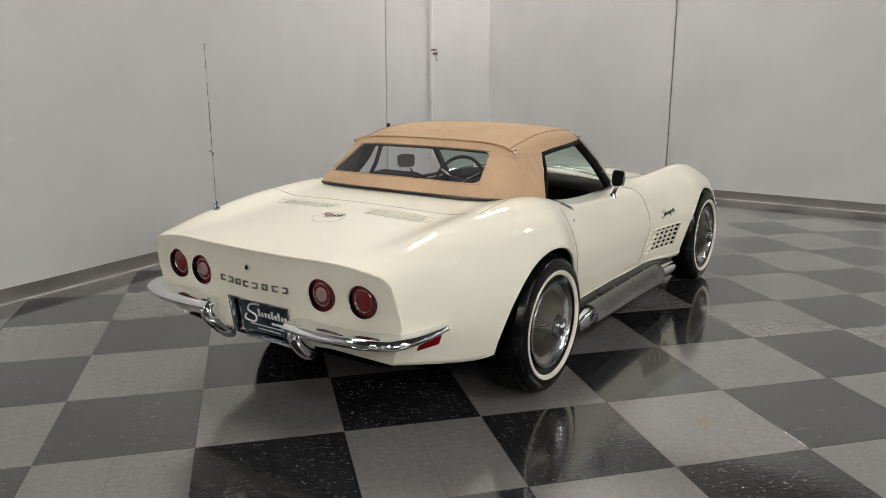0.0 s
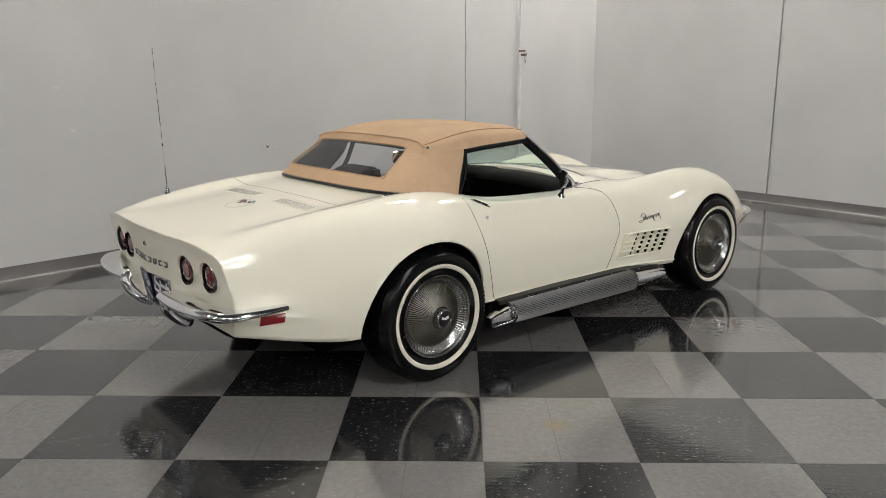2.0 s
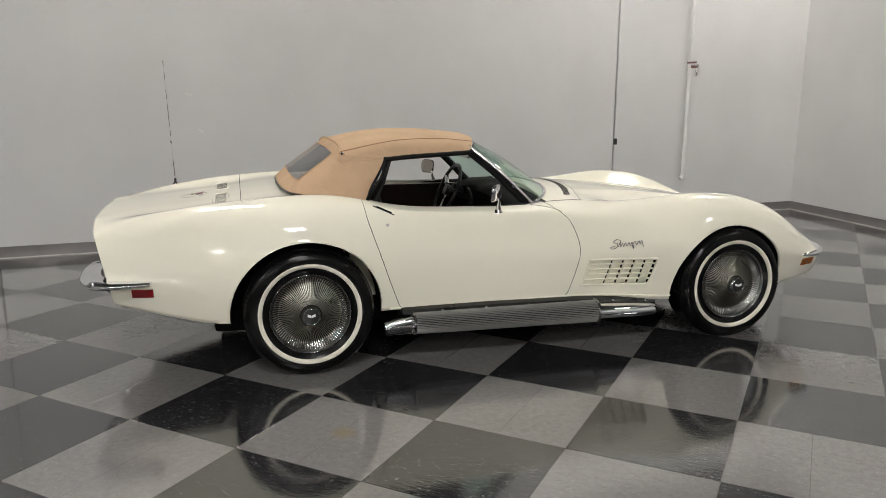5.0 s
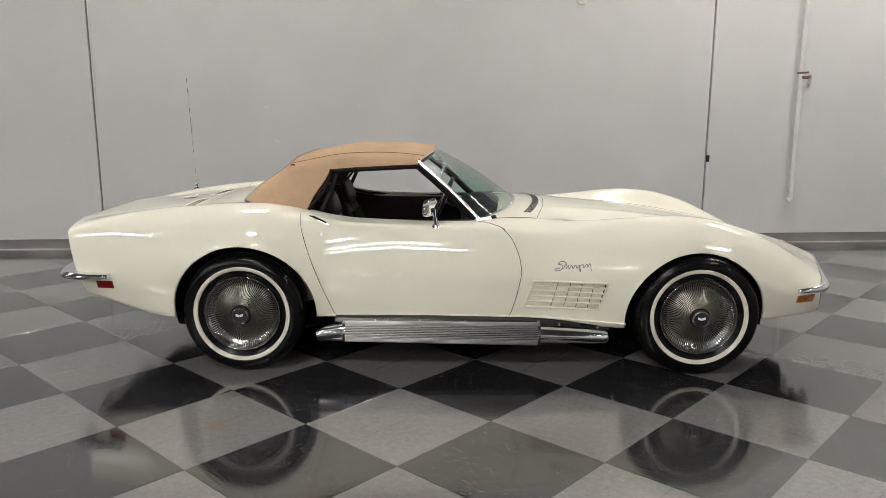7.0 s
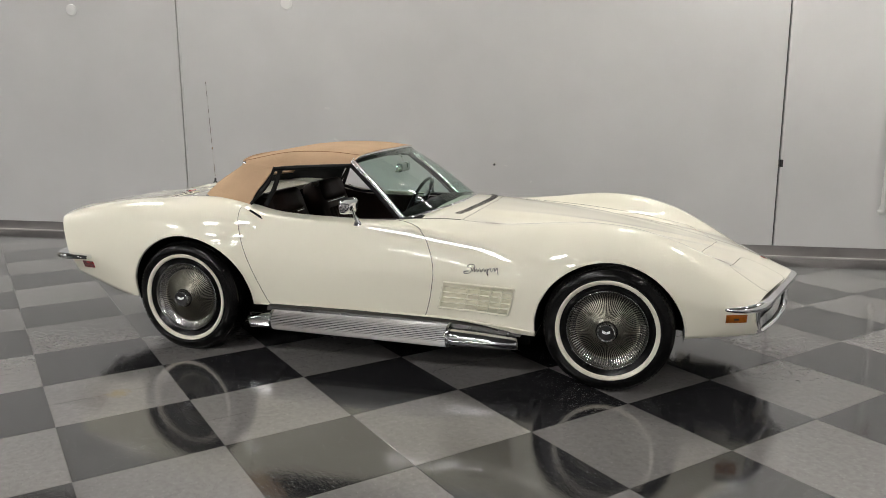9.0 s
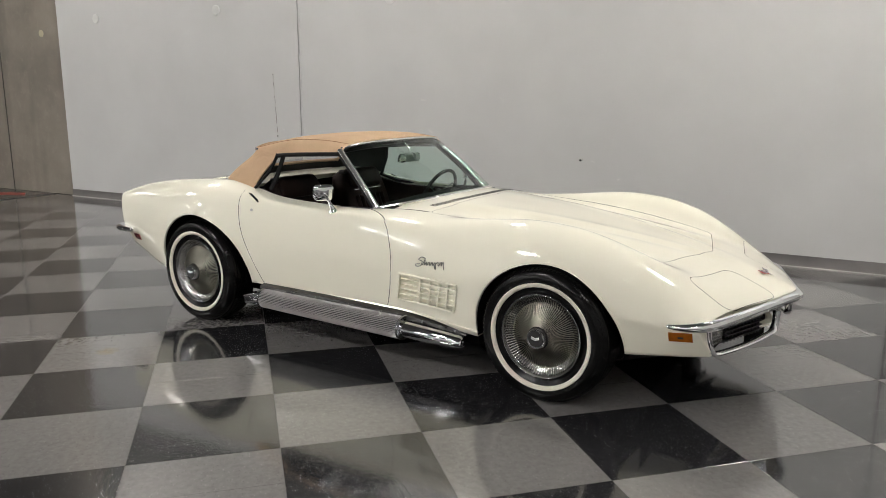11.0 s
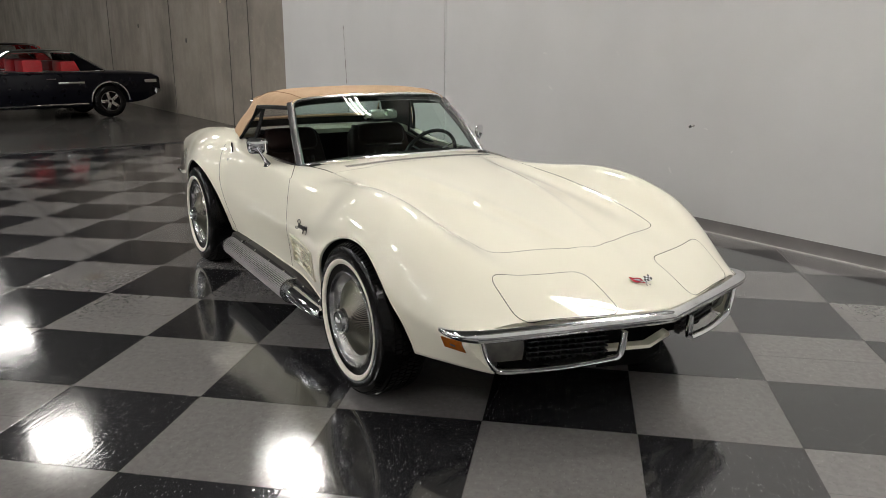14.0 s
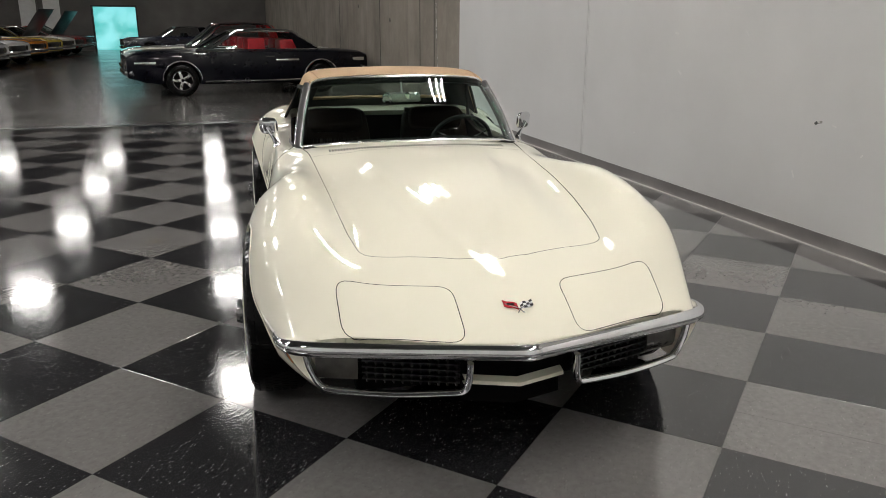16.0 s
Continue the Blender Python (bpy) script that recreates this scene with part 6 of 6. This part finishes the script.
def coupe(place, heading, paint, label, length=5.1, width=1.9, height=1.36, roof=None, seats=None, hood_up=False, dressed=False):
    """A long two-door coupe: lofted body, glasshouse, bumpers and four wheels."""
    top = tagged(new("parked_car"), label, "car", "parked cars")
    top.matrix_world = Matrix.Translation((place[0], place[1], 0)) @ Matrix.Rotation(radians(heading), 4, "Z")
    L, Wd = length / 2, width / 2
    deck = curve_of([(-L, .84), (-L + .12, .90), (-1.6, .935), (-1.2, .94), (0.6, .94), (1.2, .945), (L - .15, .90), (L, .83)])
    half = curve_of([(-L, .90), (-L + .25, .97), (0, 1.0), (L - .3, .98), (L, .92)])
    low = curve_of([(-L, .48), (-L + .5, .30), (0, .24), (L - .5, .28), (L, .40)])
    bm = bmesh.new()
    rows3 = []
    for x in np.linspace(-L, L, 30):
        w, h, b = half(x) * Wd, deck(x), low(x)
        prof = [(0, h), (w * .6, h - .004), (w * .91, h - .02), (w * .965, h - .05), (w * .985, h - .13), (w, h - .30), (w * .985, b + .16), (w * .93, b)]
        full = [(-y, z) for y, z in prof[::-1]][:-1] + prof
        rows3.append([Vector((x, y, z)) for y, z in full])
    grid(bm, rows3, closed_v=True, caps=True)
    me = bpy.data.meshes.new("shell")
    bm.to_mesh(me)
    bm.free()
    c = bmesh.new()
    for x in (1.50, -1.45):
        for s in (-1, 1):
            prism(c, [(x + .38 * math.cos(a), .34 + .38 * math.sin(a)) for a in np.linspace(0, 2 * math.pi, 25)[:-1]], s * .6, s * 1.2, 1)
    me = cut(me, c)
    c.free()
    me.materials.clear()
    me.materials.append(paint)
    me.polygons.foreach_set("use_smooth", [True] * len(me.polygons))
    me.set_sharp_from_angle(angle=radians(35))
    new("shell", me).parent = top
    r0 = height
    bm = bmesh.new()
    grid(bm, [[Vector((x, y, z)) for x, y, z in row] for row in (
        [(.98, -.60, .91), (1.06, 0, .92), (.98, .60, .91)],
        [(.28, -.52, r0 - .06), (.33, 0, r0 - .03), (.28, .52, r0 - .06)])])
    part("windscreen", bm, M["glass"], top)
    bm = bmesh.new()
    grid(bm, [[(.30, -.56, r0 - .05), (.34, 0, r0 - .02), (.30, .56, r0 - .05)], [(-.3, -.58, r0 - .01), (-.3, 0, r0 + .02), (-.3, .58, r0 - .01)], [(-.90, -.56, r0 - .04), (-.95, 0, r0 - .01), (-.90, .56, r0 - .04)], [(-1.02, -.58, r0 - .08), (-1.08, 0, r0 - .06), (-1.02, .58, r0 - .08)], [(-1.48, -.69, .93), (-1.55, 0, .94), (-1.48, .69, .93)]])
    bmesh.ops.solidify(bm, geom=bm.faces[:], thickness=.03)
    part("roof", bm, roof or paint, top)
    for s in (-1, 1):
        bm = bmesh.new()
        bm.faces.new([bm.verts.new(p) for p in ((.90, s * .74, .905), (.28, s * .585, r0 - .07), (-.80, s * .59, r0 - .07), (-.98, s * .70, .905))])
        part("side_glass", bm, M["side_glass"], top, smooth=False)
        part("window_trim", tube([(.95, s * .745, .905), (.29, s * .60, r0 - .05), (-.3, s * .61, r0 - .03), (-.90, s * .60, r0 - .05), (-1.46, s * .72, .95)], .030 if dressed else .022, 8), M["chrome"], top)
        if dressed:
            part("screen_frame", tube([(1.00, s * .64, .925), (.62, s * .60, 1.15), (.27, s * .545, r0 - .05)], .032, 8), M["chrome"], top)
            part("belt_trim", tube([(1.18, s * .80, .945), (.2, s * .80, .935), (-1.42, s * .78, .935)], .016, 8), M["chrome"], top)
            part("cowl_trim", tube([(1.20, s * .885, .925), (.42, s * .905, .915)], .022, 8), M["chrome"], top)
            part("quarter_badge", boxed((-.95, s * (Wd + .004) - .008, .70), (-.45, s * (Wd + .004) + .008, .745), .006), M["chrome"], top)
            part("tail_wrap", boxed((-L + .10, s * Wd * .955 - .02, .69), (-L + .36, s * Wd * .955 + .02, .76), .008), M["chrome"], top)
            part("nose_wrap", boxed((L - .55, s * Wd * .975 - .02, .66), (L - .14, s * Wd * .975 + .012, .72), .008), M["chrome"], top)
            part("inner_panel", boxed((-1.35, s * .655 - .015, .50), (.95, s * .655 + .015, .93), .01), seats, top, "red vinyl inner panel")
            for x in (1.50, -1.45):
                part("wheel_lip", tube([(x + .385 * math.cos(a), s * Wd * .995, .34 + .385 * math.sin(a)) for a in np.linspace(.0, math.pi, 24)], .016, 6, up=(0, 1, 0)), M["chrome"], top)
        part("sill_trim", tube([(-1.0, s * Wd * .955, .30), (1.05, s * Wd * .955, .30)], .022, 8), M["chrome"], top)
        part("door_handle", tube([(-.42, s * Wd * .985, .80), (-.24, s * Wd * .985, .80)], .016, 8), M["chrome"], top)
        bm = bmesh.new()
        bm.faces.new([bm.verts.new(p) for p in ((-.98, s * .715, .925), (-.84, s * .60, r0 - .07), (-1.02, s * .59, r0 - .09), (-1.47, s * .70, .935))])
        bmesh.ops.solidify(bm, geom=bm.faces[:], thickness=.02)
        part("rear_pillar", bm, roof or paint, top, smooth=False)
        for x in (-.10, -.80):
            part("seat_back", boxed((x - (.20 if dressed else .07), s * .36 - .27, .62), (x + (.17 if dressed else .07), s * .36 + .27, (1.17 if dressed else 1.07) if x > -.5 else (1.14 if dressed else 1.02)), .05), seats or M["dash"], top)
        part("headlamp", tube([(L - .02, s * .60, .66), (L + .02, s * .60, .66)], .085, 16, up=(0, 1, 0)), M["smoke"], top)
        part("tail_lamp", boxed((-L - .02, s * .6 - .2, .62), (-L + .05, s * .6 + .2, .72), .01), M["red"], top)
        for x in (1.50, -1.45):
            hub = new("wheel")
            hub.parent = top
            m = Matrix.Translation((x, s * (Wd - .04), .33)) @ Matrix.Rotation(radians(-90 * s), 4, "X")
            bm = bmesh.new()
            revolve(bm, smooth_pairs([(.20, 0), (.26, .01), (.31, -.01), (.33, -.04), (.33, -.18), (.30, -.21), (.20, -.2)], 2), m, 28)
            part("tyre", bm, M["rubber"], hub)
            bm = bmesh.new()
            revolve(bm, [(.205, .0), (.19, .01), (.18, -.02), (.17, -.05)], m, 28)
            part("rim", bm, M["chrome" if dressed else "satin"], hub)
            for k in range(5):
                a = 2 * math.pi * k / 5
                part("spoke", boxed((.03, -.028, -.03), (.185, .028, -.005), .006, m @ Matrix.Rotation(a, 4, "Z")), M["satin"], hub)
            bm = bmesh.new()
            revolve(bm, [(.19, -.06), (.0005, -.055)], m, 20)
            part("hub", bm, M["gap"], hub)
    for x, z in ((L + .05, .50), (-L - .05, .52)):
        part("bumper", tube([(x - math.copysign(.16, x), -Wd * .93, z), (x - math.copysign(.04, x), -Wd * .8, z), (x, -.4, z), (x, .4, z), (x - math.copysign(.04, x), Wd * .8, z), (x - math.copysign(.16, x), Wd * .93, z)], .035, 8, ry=.06), M["chrome"], top)
    if hood_up:
        m = Matrix.Translation((1.0, 0, .95)) @ Matrix.Rotation(radians(-52), 4, "Y")
        part("raised_hood", boxed((0, -.74, -.015), (1.4, .74, .015), .01, m), M["black"], top, "hood propped open")
    part("grille", boxed((L - .05, -.5, .56), (L + .012, .5, .74), .01), M["black"], top)
    return top


def paint_of(name, color):
    return simple(name, color, 0.25, vary=0.05, coat=1.0)


coupe((-7.60, -7.80), -36.2, M["black_paint"], "gloss black two-door coupe with red seats and chrome trim, parked", roof=M["black_paint"], seats=M["seat_red"], dressed=True)
coupe((-9.35, -10.0), -36.2, M["pale_paint"], "white coupe with a red roof parked behind the black one", height=1.50, roof=M["red_paint"], seats=M["seat_red"], dressed=True)
row = [("white", (.75, .74, .70)), ("silver", (.45, .46, .47)), ("white", (.70, .70, .68)), ("orange", (.55, .20, .03)), ("yellow", (.62, .48, .10)), ("white", (.72, .70, .66)), ("red", (.35, .02, .02)), ("dark", (.06, .05, .06))]
for k, (word, color) in enumerate(row):
    p = on_wall(-20.5 - 2.7 * k, 12.4 - .12 * k)
    coupe((p.x, p.y), WALL_ANGLE + 76, paint_of("paint_" + word, color), "%s classic coupe parked in the far row" % word, hood_up=k in (5, 7))
p = on_wall(-33.5, 4.6)
coupe((p.x, p.y), WALL_ANGLE - 80, paint_of("paint_navy", (.01, .012, .03)), "dark navy coupe parked near the far door")

# ---- tiled floor, laid in single pieces ----
def clipped(poly, p, n):
    """The part of a polygon on the side of p to which n points."""
    out = []
    for i in range(len(poly)):
        a, b = poly[i - 1], poly[i]
        da, db = (a - p).dot(n), (b - p).dot(n)
        if (da > 0) != (db > 0):
            out.append(a.lerp(b, da / (da - db)))
        if db > 0:
            out.append(b)
    return out


def flat(v):
    return Vector((v.x, v.y))


BORDER = 0.026
EDGE = -5.0
limits = [(flat(on_wall(0, BORDER)), flat(WN)), (flat(corner + EN * BORDER), flat(EN)), (flat(WD) * EDGE, flat(WD)), (flat(on_wall(0, 13.5)), -flat(WN))]
floor = tagged(new("floor"), "waxed light grey and charcoal checkerboard tile floor", "floor", kind="structure")


def tile_mesh(poly, name, bm=None):
    own = bm is None
    bm = bm or bmesh.new()
    pts = inset([(p.x, p.y) for p in poly], 0.0009)
    top = inset(pts, 0.0005)
    lo = [bm.verts.new((x, y, -0.003)) for x, y in pts]
    mi = [bm.verts.new((x, y, -0.0003)) for x, y in pts]
    hi = [bm.verts.new((x, y, 0.0)) for x, y in top]
    n = len(pts)
    fs = [bm.faces.new(hi)]
    for i in range(n):
        j = (i + 1) % n
        fs.append(bm.faces.new((lo[i], lo[j], mi[j], mi[i])))
        fs.append(bm.faces.new((mi[i], mi[j], hi[j], hi[i])))
    if fs[0].normal.z < 0 or sum((pts[i][0] * pts[(i + 1) % n][1] - pts[(i + 1) % n][0] * pts[i][1]) for i in range(n)) < 0:
        bmesh.ops.reverse_faces(bm, faces=fs)
    return bm


whole = {}
for dark in (True, False):
    h = TILE / 2
    bm = tile_mesh([Vector((-h, -h)), Vector((h, -h)), Vector((h, h)), Vector((-h, h))], "tile")
    whole[dark] = finish(bm, "tile", M["tile_dark" if dark else "tile_light"], False)
rest = {True: bmesh.new(), False: bmesh.new()}
count = 0
for i in range(-12, 24):
    for j in range(-24, 16):
        poly = [Vector((i + a, j + b)) * TILE for a, b in ((0, 0), (1, 0), (1, 1), (0, 1))]
        full = poly
        for p, n in limits:
            if full:
                full = clipped(full, p, n)
        if len(full) < 3:
            continue
        dark = (i + j) % 2 == 0
        cut_piece = abs(sum(full[k - 1].x * full[k].y - full[k].x * full[k - 1].y for k in range(len(full))) / 2) < TILE * TILE * 0.999
        if -5 <= i < 12 and -4 <= j < 12 and not cut_piece:
            ob = new("tile", whole[dark])
            ob.location = ((i + 0.5) * TILE, (j + 0.5) * TILE, 0)
            ob.parent = floor
        elif abs(sum(full[k - 1].x * full[k].y - full[k].x * full[k - 1].y for k in range(len(full)))) > 0.002:
            tile_mesh(full, "tile", rest[dark])
for dark, bm in rest.items():
    ob = part("outer_tiles", bm, M["tile_dark" if dark else "tile_light"], floor, "charcoal tiles" if dark else "light grey tiles", smooth=False)
    ob["kind"] = "stuff"
bm = bmesh.new()
a, b = on_wall(EDGE - W0.dot(WD), 0), on_wall(CORNER + 0.1, 0)
prism(bm, [(p.x, p.y) for p in (a, b, b + WN * 13.5 + WD * 1.0, a + WN * 13.5)], -0.0035, -0.0025, 2)
part("tile_bed", bm, M["grout"], floor, smooth=False)
